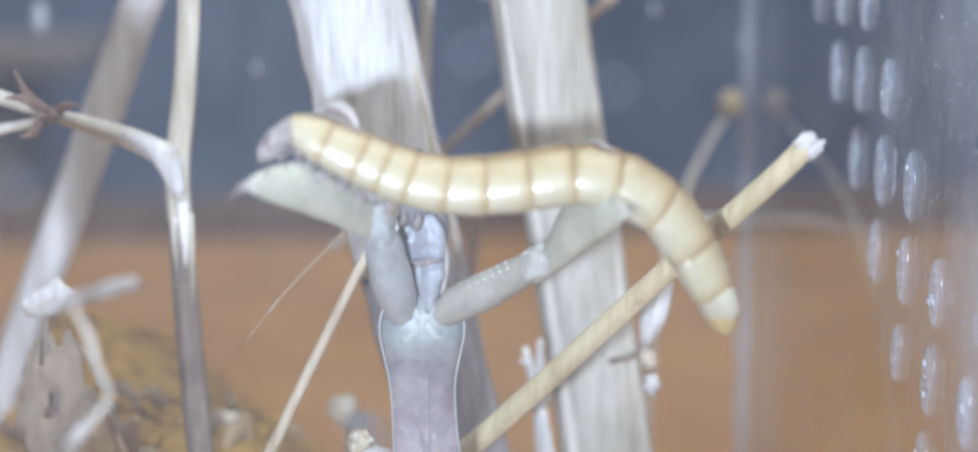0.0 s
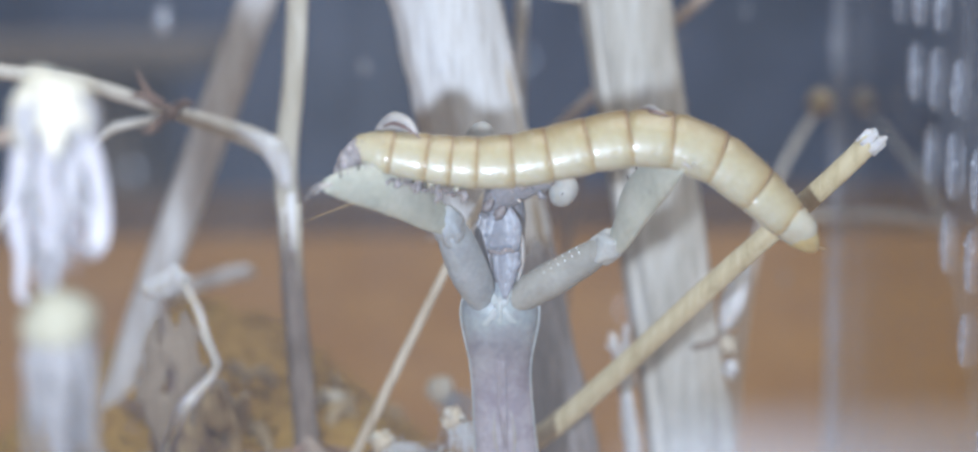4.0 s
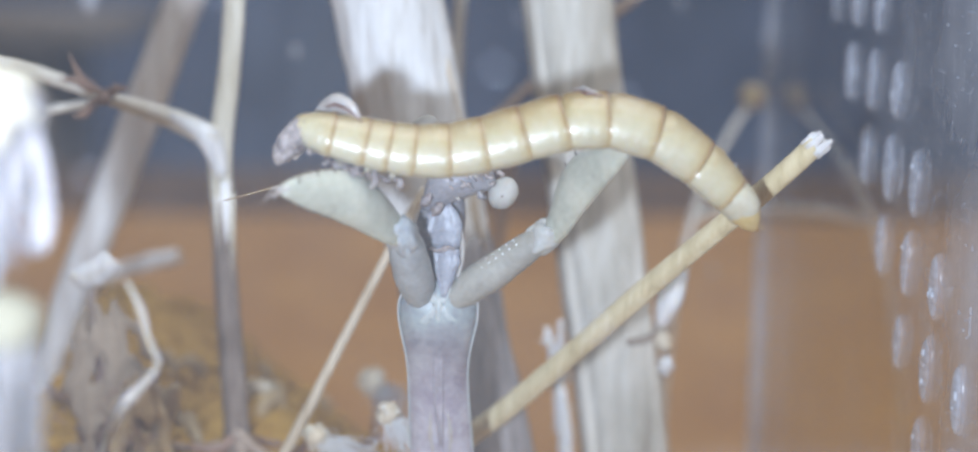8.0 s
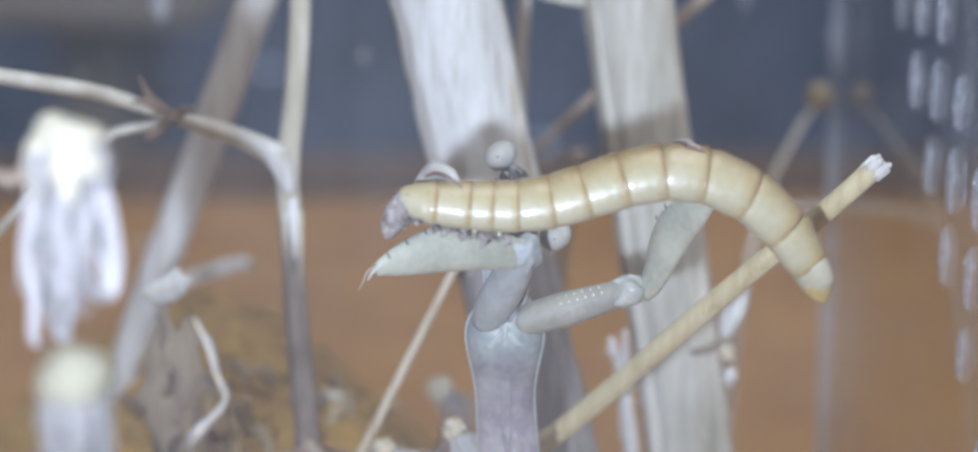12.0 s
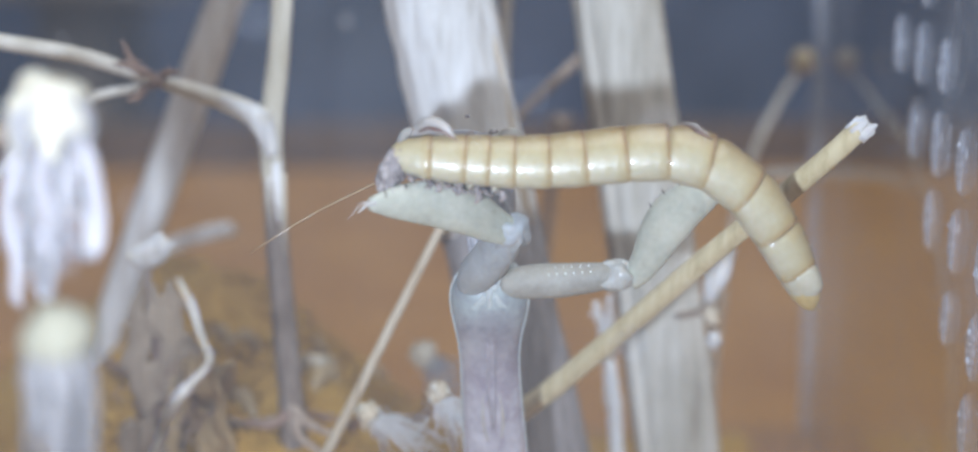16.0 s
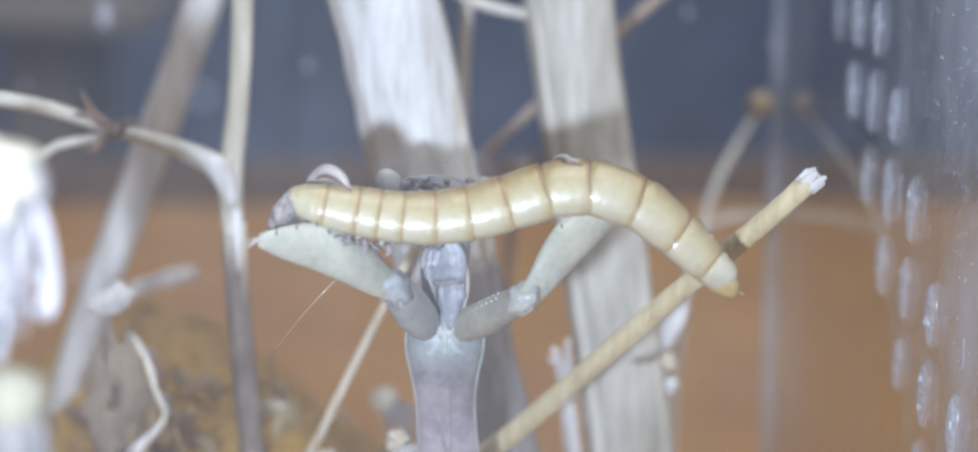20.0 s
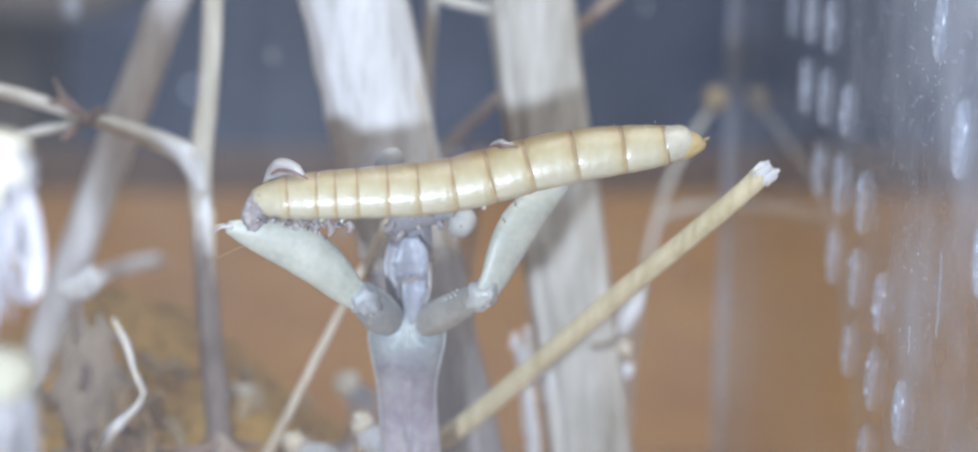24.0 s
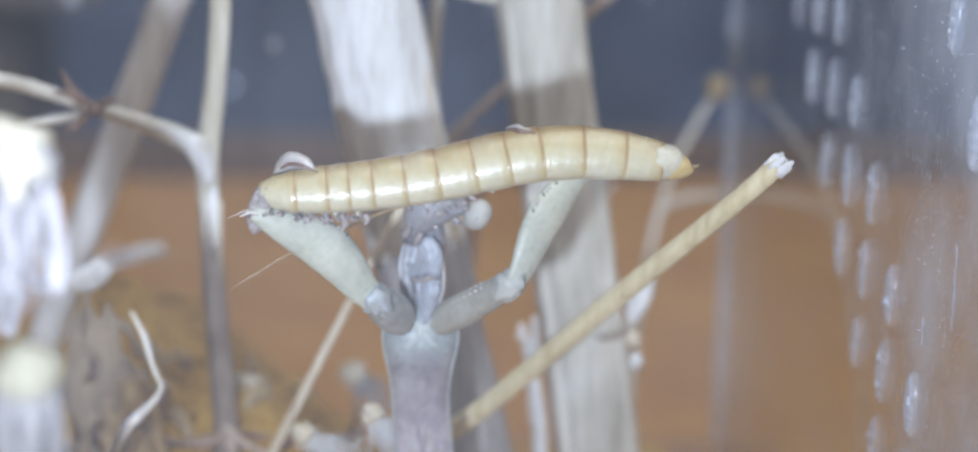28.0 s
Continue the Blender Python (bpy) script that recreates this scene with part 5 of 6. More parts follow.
part("neck_plate", strip([(0.2, -1.1, 3.5), (0.25, -1.25, 4.3), (0.25, -1.2, 5.2), (0.2, -1.0, 6.0)], [0.85, 1.05, 0.95, 0.5], 0.2, n=12, curl=-0.3, seed=24), PLATE, chest, "pale blue neck plate")
part("neck_plate", strip([(-0.75, -0.95, 1.0), (-0.85, -1.0, 2.6), (-0.95, -0.95, 4.2), (-0.8, -0.8, 5.6)], [0.2, 0.42, 0.5, 0.3], 0.2, n=12, curl=-0.3, seed=28), NECK, chest, "dark purplish neck plate")
part("neck_cord", tube([(1.05, -0.75, 1.5), (1.35, -0.85, 2.8), (1.3, -0.85, 4.2), (0.9, -0.85, 5.6)], [0.13, 0.17, 0.15, 0.1], seg=10, n=14, rough=0.2), SHIN, chest, "pale soft cord along the neck")
part("neck_fold", tube([(-0.7, -1.15, 3.45), (0.0, -1.35, 3.3), (0.5, -1.4, 3.5), (1.1, -1.1, 3.3)], [0.12, 0.14, 0.16, 0.1], seg=8, n=14, rough=0.5), WOUND, chest, "dark crease between the plates")


def coxa_part(sgn):
    """sgn: the side of the limb (+1 or -1 along its own y) that faces away from the front."""
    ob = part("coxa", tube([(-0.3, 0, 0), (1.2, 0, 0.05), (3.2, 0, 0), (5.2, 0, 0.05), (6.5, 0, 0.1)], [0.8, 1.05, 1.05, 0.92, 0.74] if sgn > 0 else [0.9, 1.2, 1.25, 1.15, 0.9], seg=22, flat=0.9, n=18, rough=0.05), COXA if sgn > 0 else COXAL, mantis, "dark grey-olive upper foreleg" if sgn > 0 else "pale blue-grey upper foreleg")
    for row in range(2 if sgn > 0 else 0):
        for k in range(6):
            part("tubercle", blob((2.6 + 0.5 * k + 0.12 * row, -sgn * (0.42 + 0.34 * row), 0.88 - 0.3 * row), (0.05, 0.05, 0.07), 8), WHITE, ob, "small white bead")
    part("trochanter", blob((6.7, 0, 0.0), (1.25, 0.85, 0.95) if sgn > 0 else (1.5, 0.9, 1.0), 18, 0.5, 3), JOINT if sgn > 0 else COXAL, ob, "pale glassy joint")
    return ob


def femur_part(sgn):
    ob = part("femur", tube([(-0.5, 0, 0), (0.4, 0, 0.0), (1.5, 0, 0.2), (2.9, 0, 0.6), (4.5, 0, 0.85), (6.4, 0, 0.66), (8.0, 0, 0.36), (9.2, 0, 0.08)], [0.68, 0.84, 1.04, 1.32, 1.46, 1.2, 0.82, 0.36], seg=24, flat=0.5, n=24, up=(0, 1, 0), rough=0.03), FEMUR, mantis, "olive-grey blade-like foreleg")
    for k in range(13):
        x = 3.9 + 0.38 * k
        top = float(np.interp(x, [2.9, 4.5, 6.4, 8.0, 9.2], [1.92, 2.31, 1.86, 1.18, 0.44])) - 0.22
        lean = 0.1 * math.sin(k * 2.3)
        part("spine", tube([(x, -sgn * 0.25, top), (x + 0.05 + lean, -sgn * 0.3, top + 0.25), (x + 0.12 + lean, -sgn * 0.28, top + 0.36 + 0.08 * (k % 3 == 0))], [0.06, 0.04, 0.012], seg=6, n=5), SHIN if k % 3 else DARK, ob)
    for k in range(5):
        part("knob", blob((6.2 + 0.4 * k, -sgn * 0.35, 1.05 - 0.17 * k), (0.12, 0.1, 0.12), 8, 0.4, k), SHIN, ob)
    part("claw", tube([(8.9, -sgn * 0.1, 0.2), (9.4, -sgn * 0.1, 0.0), (9.7, 0, -0.5)], [0.17, 0.11, 0.04], seg=8, n=8), SHIN, ob, "thin hooked claw")
    part("foot", tube([(8.9, sgn * 0.2, 0.2), (9.5, sgn * 0.3, 0.0), (9.9, sgn * 0.2, -0.6), (10.2, sgn * 0.1, -1.0)], [0.08, 0.045, 0.025, 0.012], seg=6, n=12), SHIN, ob, "hair-thin pale foot")
    return ob


def tibia_part(r, x0, x1, over, fat):
    """The shin, folded up behind the larva, with its tip bent over the larva's back; in the space of the segment that it grips."""
    ob = part("tibia", tube([(x0 - 1.2, 1.5, -r - 0.6), (x0 - 0.4, 2.0, -0.4), (x0 + 0.2, 1.6, r * 0.75), (x0 + 0.8, 0.7, r + over * 0.42), (x1 - 0.4, 0.0, r + over * 0.36), (x1 + 0.1, -0.35, r - 0.1)], [0.4 * fat, 0.55 * fat, 0.7 * fat, 0.78 * fat, 0.55 * fat, 0.12], seg=18, flat=0.75, n=26), SHIN, mantis, "pale shin folded over the larva's back")
    part("tibia_rim", tube([(x0 + 0.1, 0.2, r + 0.05), (x0 + 0.6, -0.25, r + over * 0.42), (x1 - 0.6, -0.55, r + over * 0.32), (x1 + 0.3, -0.7, r - 0.2)], [0.06, 0.1, 0.1, 0.03], seg=8, n=14), SHINRIM, ob, "dark reddish rim")
    return ob


tibia_l, tibia_r = tibia_part(1.28, -0.8, 1.1, 0.75, 0.85), tibia_part(1.5, 0.2, 1.6, 0.05, 0.35)
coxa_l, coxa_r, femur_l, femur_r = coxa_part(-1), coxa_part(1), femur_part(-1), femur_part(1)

bm = bmesh.new()
rows = []
for u, w, d in ((-2.6, 0.35, 0.4), (-2.0, 0.75, 0.7), (-1.0, 1.3, 0.95), (0.2, 2.1, 1.05), (0.85, 2.4, 0.95), (1.3, 1.7, 0.75), (1.5, 0.7, 0.4)):
    rows.append([bm.verts.new((math.cos(a) * w, math.sin(a) * d, u)) for a in [2 * math.pi * k / 20 for k in range(20)]])
for a, b in zip(rows, rows[1:]):
    for k in range(20):
        bm.faces.new((a[k], a[(k + 1) % 20], b[(k + 1) % 20], b[k]))
bm.faces.new(rows[0][::-1])
bm.faces.new(rows[-1])
skull = part("head", bm, NECK, mantis, "grey triangular head behind the larva")
for sx in (-1, 1):
    eye = part("eye", blob((sx * 2.9, -0.1, 0.7), (0.84, 0.86, 1.0), 22, 0.03, 2), EYE, skull, "large pale cream eye")
    part("pupil", blob((sx * 2.95 - 0.1, -0.94, 0.6), (0.05, 0.03, 0.09), 8), DARK, eye, "tiny black pupil spot")
    part("mouthpart", blob((sx * 0.4, -0.75, -2.3), (0.3, 0.28, 0.5), 10, 0.5, sx + 4), WOUND, skull)
rnd = random.Random(19)
for k in range(75):
    part("mouth_crumb", blob((rnd.uniform(-2.0, 2.0), -0.9 - 0.25 * rnd.random(), rnd.gauss(0.6, 0.7)), (rnd.uniform(0.08, 0.34), 0.16, rnd.uniform(0.06, 0.22)), 8, 0.9, k), (FLESH, NECK, FLESH, SHIN)[k % 4], skull, "glistening crumb of food")



feeler = part("feeler", tube([(0, 0, 0), (4.0, 0, 0.35), (9.0, 0, 0.3), (13.2, 0, -0.2)], [0.085, 0.07, 0.055, 0.03], seg=6, n=26), RING, mantis, "long thin tan feeler")


# ---- what moves ----
# larva rows: seconds, head x and z, stretch of the fore and hind half, heading in degrees at eight places along it
# mantis rows: seconds, chest x z, head x z and tilt, then x y z of each foreleg's joint and tip
LARVA_A = [
    (0, -4.79, 42.74, 0.99, 1.08, -26, -25, 4, 11, -17, -52, -64, -66),
    (0.5, -4.69, 43.26, 0.99, 1.08, -27, -26, 3, 10, -12, -43, -56, -60),
    (1, -4.82, 42.94, 0.99, 1.06, -27, -26, 4, 10, -11, -41, -54, -60),
    (1.5, -5.06, 42.66, 0.97, 1.09, -27, -25, 5, 12, -11, -37, -44, -42),
    (2, -5.43, 42.31, 0.97, 1.08, -22, -21, 8, 13, -8, -32, -43, -47),
]
LARVA_B = [
    (2.5, -5.86, 42.33, 0.99, 1.10, -21, -18, 10, 12, -10, -34, -43, -43),
    (3, -6.29, 42.08, 0.99, 1.06, -18, -14, 13, 12, 0, -7, -12, -15),
    (3.5, -6.21, 41.83, 1.01, 1.04, -14, -10, 13, 11, -7, -31, -47, -54),
    (4, -6.34, 41.42, 1.01, 1.06, -12, -7, 14, 11, -10, -37, -46, -41),
    (4.5, -6.31, 41.22, 1.01, 1.08, -11, -6, 13, 11, -13, -42, -51, -46),
]
LARVA_C = [
    (6.5, -5.99, 42.06, 0.99, 1.07, -19, -15, 14, 18, 1, -25, -41, -45),
    (7, -5.93, 42.33, 0.99, 1.07, -18, -16, 13, 17, -4, -26, -36, -37),
    (7.5, -6.15, 42.55, 0.97, 1.08, -17, -14, 14, 19, 1, -24, -38, -41),
    (8, -6.47, 42.16, 0.97, 1.09, -14, -11, 16, 18, -3, -31, -45, -49),
    (8.5, -6.36, 41.47, 0.99, 1.06, -12, -9, 16, 16, -4, -25, -43, -58),
]
LARVA_D = [
    (9, -6.51, 41.33, 0.99, 1.09, -16, -11, 20, 20, -4, -32, -47, -52),
    (9.5, -6.16, 41.06, 0.98, 1.08, -14, -8, 19, 17, -8, -32, -44, -51),
    (10, -5.54, 41.15, 1.00, 1.06, -14, -8, 17, 11, -12, -31, -48, -66),
    (10.5, -5.18, 39.87, 0.99, 1.05, -8, -3, 22, 15, -9, -33, -49, -62),
]
LARVA_E = [
    (11, -4.96, 40.34, 0.98, 1.08, -9, -5, 19, 14, -14, -40, -53, -55),
    (11.5, -4.48, 39.62, 0.97, 1.07, -2, 0, 20, 13, -12, -39, -58, -66),
    (12, -4.29, 39.86, 0.97, 1.06, -6, -3, 21, 13, -13, -39, -57, -64),
    (12.5, -4.13, 39.91, 0.97, 1.07, -8, -5, 18, 10, -13, -38, -54, -60),
]
LARVA_F = [
    (14.5, -3.82, 38.93, 0.96, 1.08, 7, 4, 11, 5, -22, -49, -59, -55),
    (15, -3.74, 39.01, 0.97, 1.06, 3, 1, 9, 5, -24, -51, -59, -54),
    (15.5, -3.64, 40.27, 0.98, 1.10, -3, -5, 7, 3, -24, -54, -64, -60),
    (16, -3.79, 40.12, 0.99, 1.09, -3, -4, 7, 5, -23, -53, -63, -61),
    (16.5, -4.46, 39.99, 0.99, 1.08, -2, -3, 8, 7, -19, -47, -58, -55),
]
LARVA_G = [
    (17, -5.92, 40.44, 0.97, 1.10, -11, -8, 13, 14, -14, -45, -57, -53),
    (17.5, -6.72, 40.67, 0.96, 1.10, -10, -8, 12, 18, -9, -43, -55, -51),
    (18, -6.51, 40.87, 0.94, 1.07, -17, -13, 14, 22, -8, -41, -53, -51),
    (18.5, -6.64, 40.81, 0.93, 1.08, -13, -11, 10, 23, -2, -39, -51, -48),
]
LARVA_H = [
    (19, -6.77, 40.58, 0.94, 1.09, -9, -8, 8, 21, -1, -36, -47, -43),
    (19.5, -7.06, 40.59, 0.95, 1.09, -6, -6, 9, 20, -1, -34, -48, -47),
    (20, -7.04, 40.75, 0.94, 1.10, -12, -10, 11, 22, -4, -37, -46, -43),
    (20.5, -7.15, 40.81, 0.93, 1.08, -13, -11, 11, 23, -3, -38, -49, -48),
]
LARVA_I = [
    (22.5, -7.66, 40.92, 0.87, 1.10, -13, -11, 8, 21, 9, -13, -17, -14),
    (23, -7.19, 40.62, 0.86, 1.13, -4, -4, 3, 17, 4, -19, -23, -17),
    (23.5, -7.21, 40.29, 0.85, 1.11, 0, -2, 3, 16, 6, -21, -27, -26),
    (24, -7.53, 39.96, 0.87, 1.05, 6, 3, 4, 14, 17, 7, 6, 7),
    (24.5, -7.66, 39.85, 0.89, 0.95, 9, 6, 6, 16, 20, 7, -7, -17),
]
LARVA_J = [
    (25, -7.73, 39.97, 0.90, 0.99, 5, 5, 9, 19, 1, -27, -37, -36),
    (25.5, -7.98, 39.91, 0.91, 1.00, 11, 9, 9, 16, 0, -26, -39, -41),
    (26, -7.84, 40.01, 0.93, 0.99, 11, 10, 9, 13, -1, -24, -37, -41),
    (26.5, -7.80, 39.81, 0.94, 0.98, 14, 11, 7, 12, 3, -17, -30, -35),
]
LARVA_K = [
    (27, -7.85, 39.79, 0.94, 0.94, 8, 7, 7, 11, 3, -16, -30, -37),
    (27.5, -7.76, 39.83, 0.94, 0.92, 7, 6, 8, 12, 8, -3, -12, -14),
    (28, -7.95, 39.89, 0.95, 0.90, 4, 5, 12, 14, 8, -3, -9, -10),
]
MANTIS_A = [
    (0, 1.8, 31, 2.3, 39.5, 15, -0.4, 0.5, 36.7, -6.7, -3.7, 40.5, 8.3, 2, 34.4, 11.1, -4.2, 37.8),
    (0.5, 1.8, 30.9, 2.5, 39.4, 19, -0.6, 0.5, 36.7, -6.6, -3.5, 41, 8.2, 2, 34.5, 12.7, 8, 36.2),
    (1, 1.8, 31.3, 2.7, 39.6, 23, -0.6, 0.2, 36.9, -6.3, -4.5, 40.8, 8.2, 1.9, 34.7, 12.7, 7.9, 36.1),
    (1.5, 1.9, 31, 2.9, 39.4, 28, -0.8, 0.4, 36.7, -6.8, -4.3, 40.1, 8.2, 2, 34.6, 12.6, 8, 35.9),
    (2, 1.8, 31.2, 3, 39.4, 32, -0.7, 0.3, 36.7, -7.1, -4, 40.1, 8.2, 2, 34.7, 10.8, -4.1, 38.4),
]
MANTIS_B = [
    (2.5, 1.9, 31.1, 3.2, 39.4, 36, -0.9, 0.4, 36.6, -7.7, -3.1, 40.1, 8.2, 1.9, 34.7, 12.3, 7.9, 37.1),
    (3, 1.5, 30.9, 3, 39.1, 40, -1.3, 0.3, 36.4, -7.7, -4, 39.9, 7.8, 1.9, 34.6, 10.6, -3.3, 39.3),
    (3.5, 1.3, 30.8, 2.9, 39, 37, -1.3, 0.2, 36.2, -7, -4.8, 39.9, 7.7, 2.1, 34.4, 10.6, -2.8, 39.4),
    (4, 1.3, 30.9, 2.8, 39.3, 33, -1.4, 0.1, 36.3, -7.1, -5, 39.7, 7.8, 2.5, 34.6, 10.6, -2.8, 39.2),
    (4.5, 1.2, 31, 2.8, 39.4, 30, -1.3, 0, 36.2, -7, -5.3, 39.5, 7.8, 2.8, 34.7, 10.6, -2.7, 39.1),
]
MANTIS_C = [
    (6.5, 1.2, 31, 2.6, 39.5, 30, -0.9, -0.5, 35.9, -6.8, -4.7, 40.1, 7.5, 2.6, 35, 10.8, -2.6, 39.4),
    (7, 1.1, 31, 2.7, 39.4, 33, -0.8, -0.5, 35.9, -6.7, -4.7, 40.2, 7.5, 2.7, 35.1, 10.9, -2.5, 39.5),
    (7.5, 1.2, 30.9, 2.8, 39.3, 35, -0.7, -0.6, 35.7, -7.2, -3.3, 40.3, 7.6, 2.8, 35, 10.8, -1.9, 40.1),
    (8, 1.2, 30.8, 2.7, 39.2, 38, -0.7, -0.6, 35.5, -7.7, -2.2, 40, 7.4, 2.9, 35, 10.6, -1.8, 40),
    (8.5, 1.3, 30.7, 2.4, 39.1, 36, -0.6, -0.5, 35.6, -7.3, -3.8, 39.5, 7.8, 3.2, 34.7, 10.9, -1.8, 39.5),
]
MANTIS_D = [
    (9, 1.3, 30.8, 2, 39.2, 30, -0.6, -0.5, 35.7, -7.5, -3.8, 39.1, 8, 3.5, 34.5, 10.9, -1.6, 39.4),
    (9.5, 1.2, 30.8, 1.8, 39.2, 25, -0.6, -0.5, 35.7, -6.4, -5.7, 39.1, 8.2, 3.8, 34.2, 11.3, -1.1, 39.1),
    (10, 1.2, 30.6, 1.8, 39.2, 22, -0.7, -0.5, 35.6, -5.8, -6, 39.3, 8.4, 4, 33.8, 11.9, -0.5, 38.7),
    (10.5, 1.1, 30.6, 2.2, 39, 40, 1.2, 0, 35.9, -5.1, -5.5, 37.2, 9.4, 3.9, 33.8, 12.1, -1, 38.9),
]
MANTIS_E = [
    (11, 1.3, 30.8, 2.5, 38.6, 57, 1.7, -0.2, 35.8, -5, -5, 37.6, 9.5, 3.8, 33.3, 12.1, -0.8, 38.7),
    (11.5, 1.3, 30.8, 2.6, 38.9, 56, 2.3, 0, 35.9, -5.1, -4, 36.6, 9.9, 3.7, 33.3, 12.4, -0.9, 38.8),
    (12, 1.4, 30.6, 2.7, 38.8, 56, 2.8, 0.3, 35.7, -5.7, -0.8, 36.2, 9.6, 3.8, 32.9, 12.4, -0.5, 38.4),
    (12.5, 1.3, 30.6, 2.7, 39, 55, 3.1, 0.6, 35.8, -5.3, -0.6, 36.2, 9.5, 3.8, 32.4, 12.6, -0.5, 38),
]
MANTIS_F = [
    (14.5, 1.4, 30.6, 1.8, 38.65, 59, 3.5, 0.2, 35.1, -4.8, -0.8, 36, 9.8, 3.4, 31.5, 13.4, 0.3, 37.4),
    (15, 1.3, 30.5, 1.5, 38.5, 52, 3.7, -0.1, 34.5, -5, -1, 36.3, 9.5, 3.3, 30.9, 13.6, 0.8, 36.8),
    (15.5, 1.5, 30.6, 0.8, 39, 28, 3.4, -0.4, 34.6, -5, -1, 38, 9.8, 3.4, 31.2, 14.1, 1, 37),
    (16, 1.4, 30.6, 0.2, 39.3, 0, 3, -0.4, 34.8, -5.4, -1, 37.9, 9.7, 3.4, 31.4, 14.1, 0.8, 37),
    (16.5, 1.2, 30.6, 0.4, 39.5, -12, 2.4, -0.7, 34.7, -5.7, -1.4, 37.8, 8.8, 3.2, 31.9, 13.3, 0.7, 37.5),
]
MANTIS_G = [
    (17, 1.6, 30.6, 0.6, 39.8, -20, 0.3, -1.2, 34.6, -7, -2.9, 38.5, 6.6, -0.3, 33.3, 11.7, 3.5, 37.3),
    (17.5, 1.6, 30.5, 0.4, 39.7, -20, -0.7, -0.8, 35, -7.7, -3.5, 38.8, 5.9, -0.4, 34.1, 10.8, 3.9, 38),
    (18, 1.5, 30.8, 0.1, 39.85, -20, -0.9, -1, 35, -7.6, -4, 39, 5.5, -0.8, 34, 10.3, 3.8, 37.9),
    (18.5, 1.3, 30.6, 0.2, 39.9, -15, -1.1, -1.3, 34.3, -7.9, -3, 39, 5.6, -0.7, 33.7, 10.1, 3.5, 38.1),
]
MANTIS_H = [
    (19, 1.4, 30.7, 0.3, 39.9, -10, -1.1, -1.2, 34.5, -7.9, -3.2, 39, 5.9, -0.4, 33.9, 10.4, 4, 38.1),
    (19.5, 1.2, 31, 0.8, 39.8, -2, -1.3, -1.3, 34.6, -8.1, -3.2, 39.1, 5.9, -0.3, 34.1, 11.4, 2.5, 38.5),
    (20, 1.3, 30.9, 1.3, 39.7, 5, -1.3, -1.1, 34.8, -8.2, -3.1, 39.1, 5.8, -0.5, 34.1, 11.1, 3, 38.2),
    (20.5, 1.3, 31.1, 1.3, 40.1, 12, -1.3, -1.2, 34.8, -8.2, -3.1, 39.1, 5.2, -0.9, 34.1, 10.7, 2.3, 38.3),
]
MANTIS_I = [
    (22.5, 1, 30.5, 1.4, 39.9, 28, -1.3, -1.6, 33.6, -9, -1.5, 39.2, 4.7, -1, 33.6, 9.7, 0.4, 39.2),
    (23, 1, 30.7, 1.7, 39.6, 34, -1.3, -1.6, 33.6, -8.7, -1.5, 39.3, 5.2, -0.9, 33.3, 10.3, 0.4, 39.1),
    (23.5, 1, 30.5, 2, 39.2, 38, -1.3, -1.7, 33.4, -8.7, -1.5, 38.9, 5.4, -0.8, 33.3, 10.3, 0.5, 39),
    (24, 1.1, 30.3, 2.3, 39, 40, -1.2, -1.6, 33.3, -9, -1.5, 38.7, 5.4, -0.6, 33.5, 9.9, 2, 39.1),
    (24.5, 1.1, 30.5, 2.2, 39, 46, -1.3, -1.6, 33.5, -8.9, -1.5, 38.6, 5.9, -0.1, 33.8, 10.1, 3, 39.3),
]
MANTIS_J = [
    (25, 1.1, 30.8, 2.2, 39.2, 48, -1.3, -1.5, 33.8, -8.5, -1.5, 38.7, 5.9, -0.3, 33.8, 10.2, 2.6, 39.3),
    (25.5, 1, 30.9, 2.1, 39.4, 48, -1.4, -1.5, 33.8, -8.7, -1.5, 38.8, 6.2, 0.1, 34.1, 10.3, 3.7, 39.4),
    (26, 1.1, 30.8, 2.2, 39.4, 48, -1.3, -1.6, 33.8, -8.5, -1.5, 39.1, 6.5, 0.2, 33.9, 10.6, 3.3, 39.5),
    (26.5, 1.1, 30.5, 2.2, 39.1, 44, -1.3, -1.5, 33.5, -8.6, -1.5, 39, 6.5, 0.3, 33.8, 10.7, 3.2, 39.3),
]
MANTIS_K = [
    (27, 1.1, 30.2, 2.2, 38.8, 40, -1.3, -1.6, 33.2, -8.2, -1.5, 38.8, 5.9, -0.2, 33.5, 10.6, 2.7, 38.7),
    (27.5, 1.2, 30, 2.3, 38.6, 35, -1.3, -1.6, 33, -8.3, -1.5, 39.1, 6.3, 0.2, 33.5, 10.7, 3.6, 38.7),
    (28, 1.2, 29.8, 2.3, 38.5, 30, -1.3, -1.5, 32.8, -8.7, -1.5, 39.1, 6.4, 0.4, 33.4, 10.6, 3.5, 38.9),
]


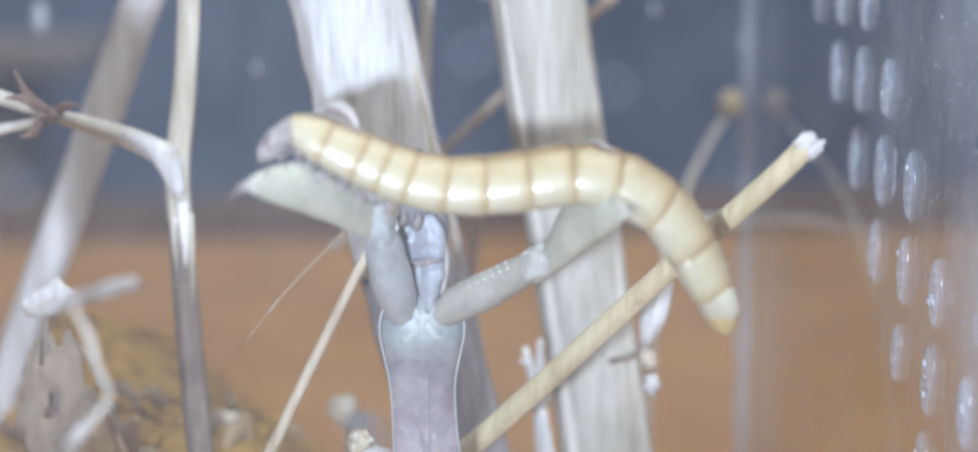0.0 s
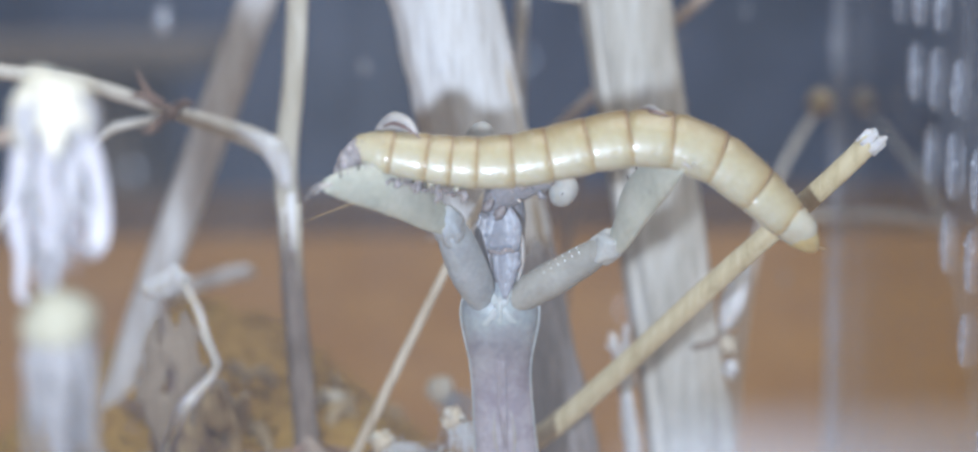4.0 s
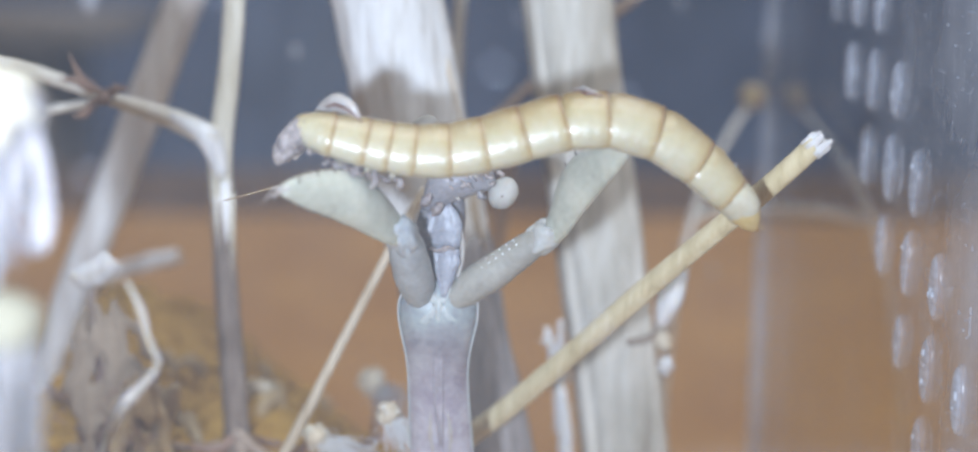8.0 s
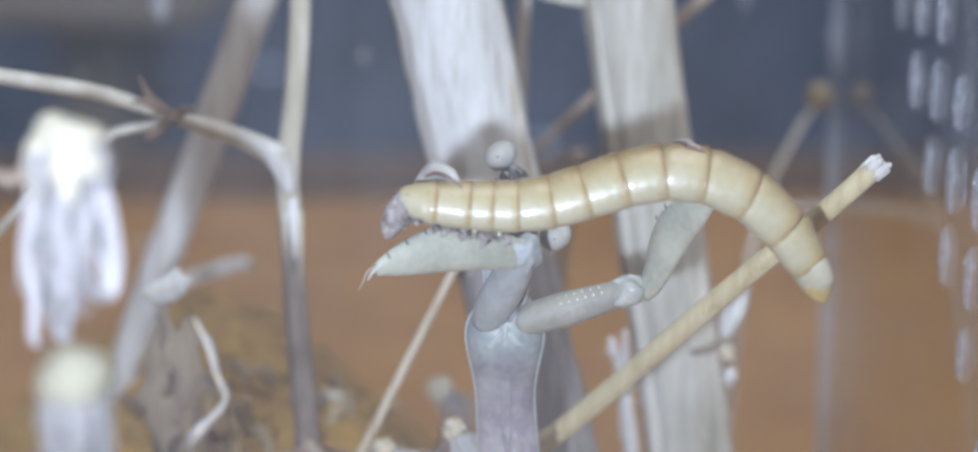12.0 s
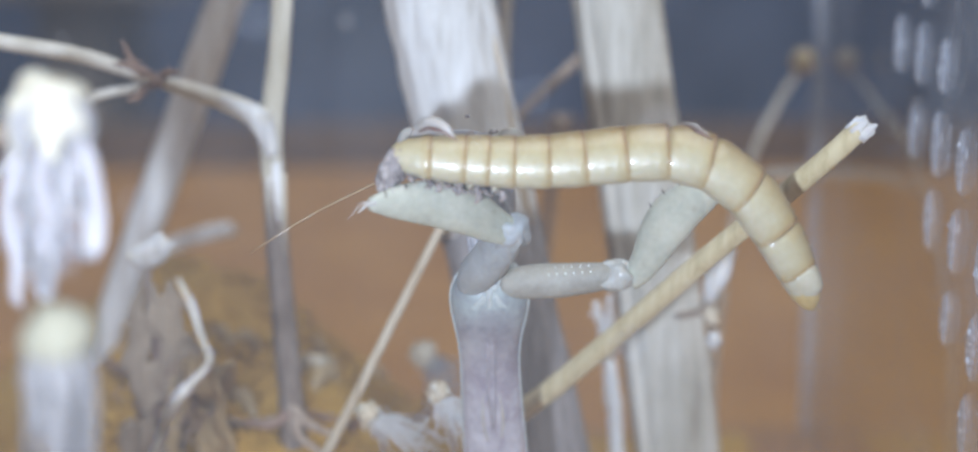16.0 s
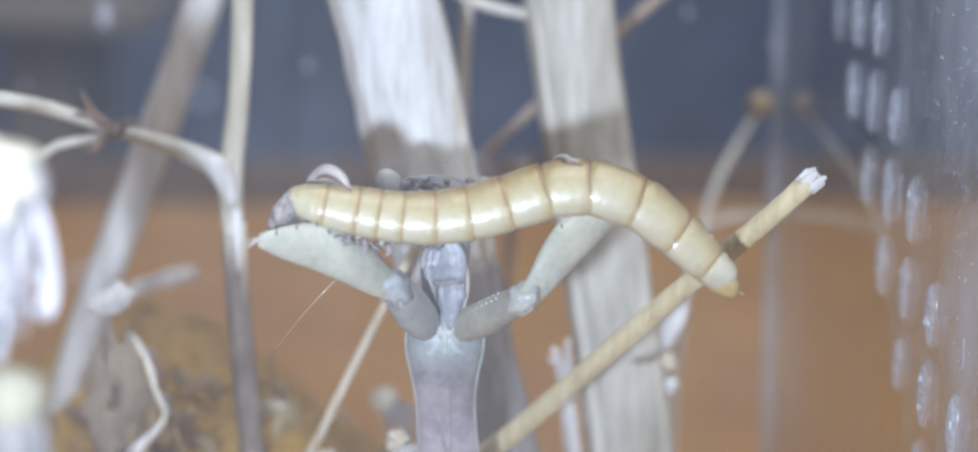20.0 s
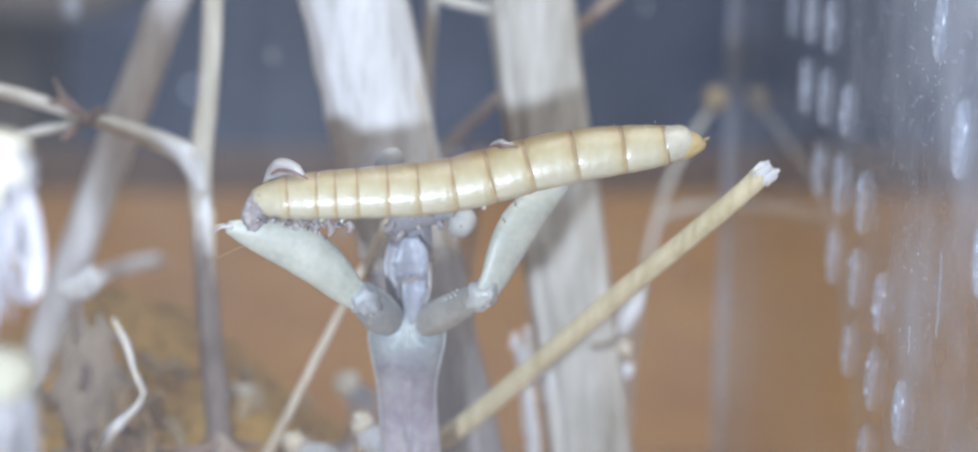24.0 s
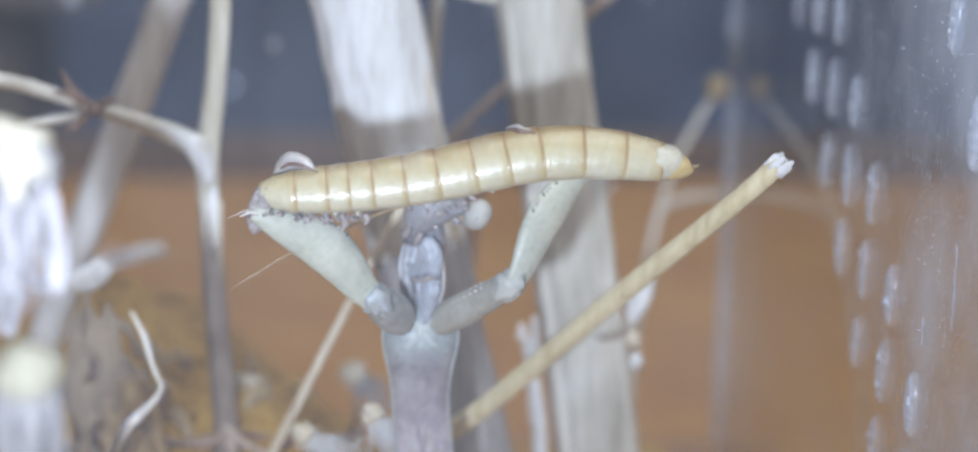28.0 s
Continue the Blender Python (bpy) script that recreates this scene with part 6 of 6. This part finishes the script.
# where the feeler points: seconds and x, y, z of a place along it
FEELER_T = [0, 1, 3, 8, 10, 12, 14.5, 16, 18, 20, 23, 25, 28]
FEELER_X = [-6.5, -6.3, -9.0, -12.5, -8.0, -8.0, -11.0, -11.7, -10.5, -9.7, -12.5, -12.3, -12.1]
FEELER_Y = [2, 2, 6, 3, 12, 12, 4, 2, 4, 2, 3, 3, 2]
FEELER_Z = [32.0, 31.9, 36.0, 37.1, 36.5, 36.5, 35.0, 34.1, 32.5, 30.0, 35.5, 34.0, 32.4]


def limb(a, b, up=(0, 0, 1)):
    """The pose of a limb from a towards b: its x runs along it, its z as far up as may be."""
    a, b = Vector(a), Vector(b)
    x = (b - a).normalized()
    z = Vector(up) - x * x.dot(Vector(up))
    z.normalize()
    y = z.cross(x)
    m = Matrix((x, y, z)).transposed().to_4x4()
    m.translation = a * MM
    return m


def larva_poses(row):
    t, x, z, fore, hind, *head = row
    n, poses, at = 132, [], 0.0
    fine = [LENGTH * i / n for i in range(n + 1)]
    ang = np.radians(np.interp(fine, [k * LENGTH for k in KNOTS], head))
    xs = [x]
    zs = [z]
    for i in range(n):
        a = (ang[i] + ang[i + 1]) / 2
        step = LENGTH / n * float(np.interp(i / n, [0.35, 0.5], [fore, hind]))
        xs.append(xs[-1] + math.cos(a) * step)
        zs.append(zs[-1] + math.sin(a) * step)
    for s in SEG:
        p = [np.interp(q, fine, xs) for q in (at, at + s)]
        q = [np.interp(q, fine, zs) for q in (at, at + s)]
        poses.append(Matrix.Translation(((p[0] - 0) * MM, 0, (q[0] - 38) * MM)) @ pose(0, 0, 0, 0, -math.degrees(math.atan2(q[1] - q[0], p[1] - p[0])), 0))
        at += s
    return t, poses


def mantis_poses(row):
    t, sx, sz, hx, hz, tilt = row[:6]
    jl, el, jr, er = row[6:9], row[9:12], row[12:15], row[15:18]
    jl, jr = Vector(jl) + Vector((-0.25, 0, 0.45)), Vector(jr) + Vector((0.25, 0, 0.35))
    el = Vector(el) + Vector((0, 0, float(np.interp(t, [10, 11, 17, 20, 24, 28], [-0.4, -0.2, -0.2, -0.4, -0.35, -0.1]))))
    near = float(np.interp(t, [0, 8, 9, 10, 11, 16, 17, 20, 24, 25.5, 28], [6.2, 6.0, 5.2, 6.5, 4.0, 4.0, 4.5, 4.6, 1.8, 2.5, 2.2]))
    el = jl + Vector((el.x - jl.x, 0, el.z - jl.z)).normalized() * math.sqrt(83 - near ** 2) - Vector((0, near, 0))
    o = Vector((1.4, 5, 30))
    down = Matrix.Translation(-o * MM)
    out = [Matrix.Translation((Vector((sx, 5, sz)) - o) * MM)]
    out += [down @ limb((sx - 1.1, 4.6, sz + 0.5), jl), down @ limb((sx + 1.0, 4.6, sz + 0.3), jr), down @ limb(jl, el), down @ limb(jr, er)]
    out.append(Matrix.Translation((Vector((hx - 0.5, 4.2, hz - 0.5)) - o) * MM) @ pose(0, 0, 0, 0, tilt, 0))
    end = [float(np.interp(t, FEELER_T, v)) for v in (FEELER_X, FEELER_Y, FEELER_Z)]
    out.append(down @ limb((hx - 0.8, 3.6, hz - 0.2), end))
    return t, out


def motions():
    rows = grip = [larva_poses(r) for r in LARVA_A + LARVA_B + LARVA_C + LARVA_D + LARVA_E + LARVA_F + LARVA_G + LARVA_H + LARVA_I + LARVA_J + LARVA_K]
    for i, ob in enumerate(larva_parts):
        walk(ob, [(t, p[i]) for t, p in rows])
    rows = [mantis_poses(r) for r in MANTIS_A + MANTIS_B + MANTIS_C + MANTIS_D + MANTIS_E + MANTIS_F + MANTIS_G + MANTIS_H + MANTIS_I + MANTIS_J + MANTIS_K]
    hold = Matrix.Translation(Vector((-1.4, -8, 8)) * MM)
    for ob, i in ((tibia_l, 1), (tibia_r, 8)):
        walk(ob, [(t, hold @ p[i]) for t, p in grip])
    for i, ob in enumerate((chest, coxa_l, coxa_r, femur_l, femur_r, skull, feeler)):
        walk(ob, [(t, p[i]) for t, p in rows])


motions()
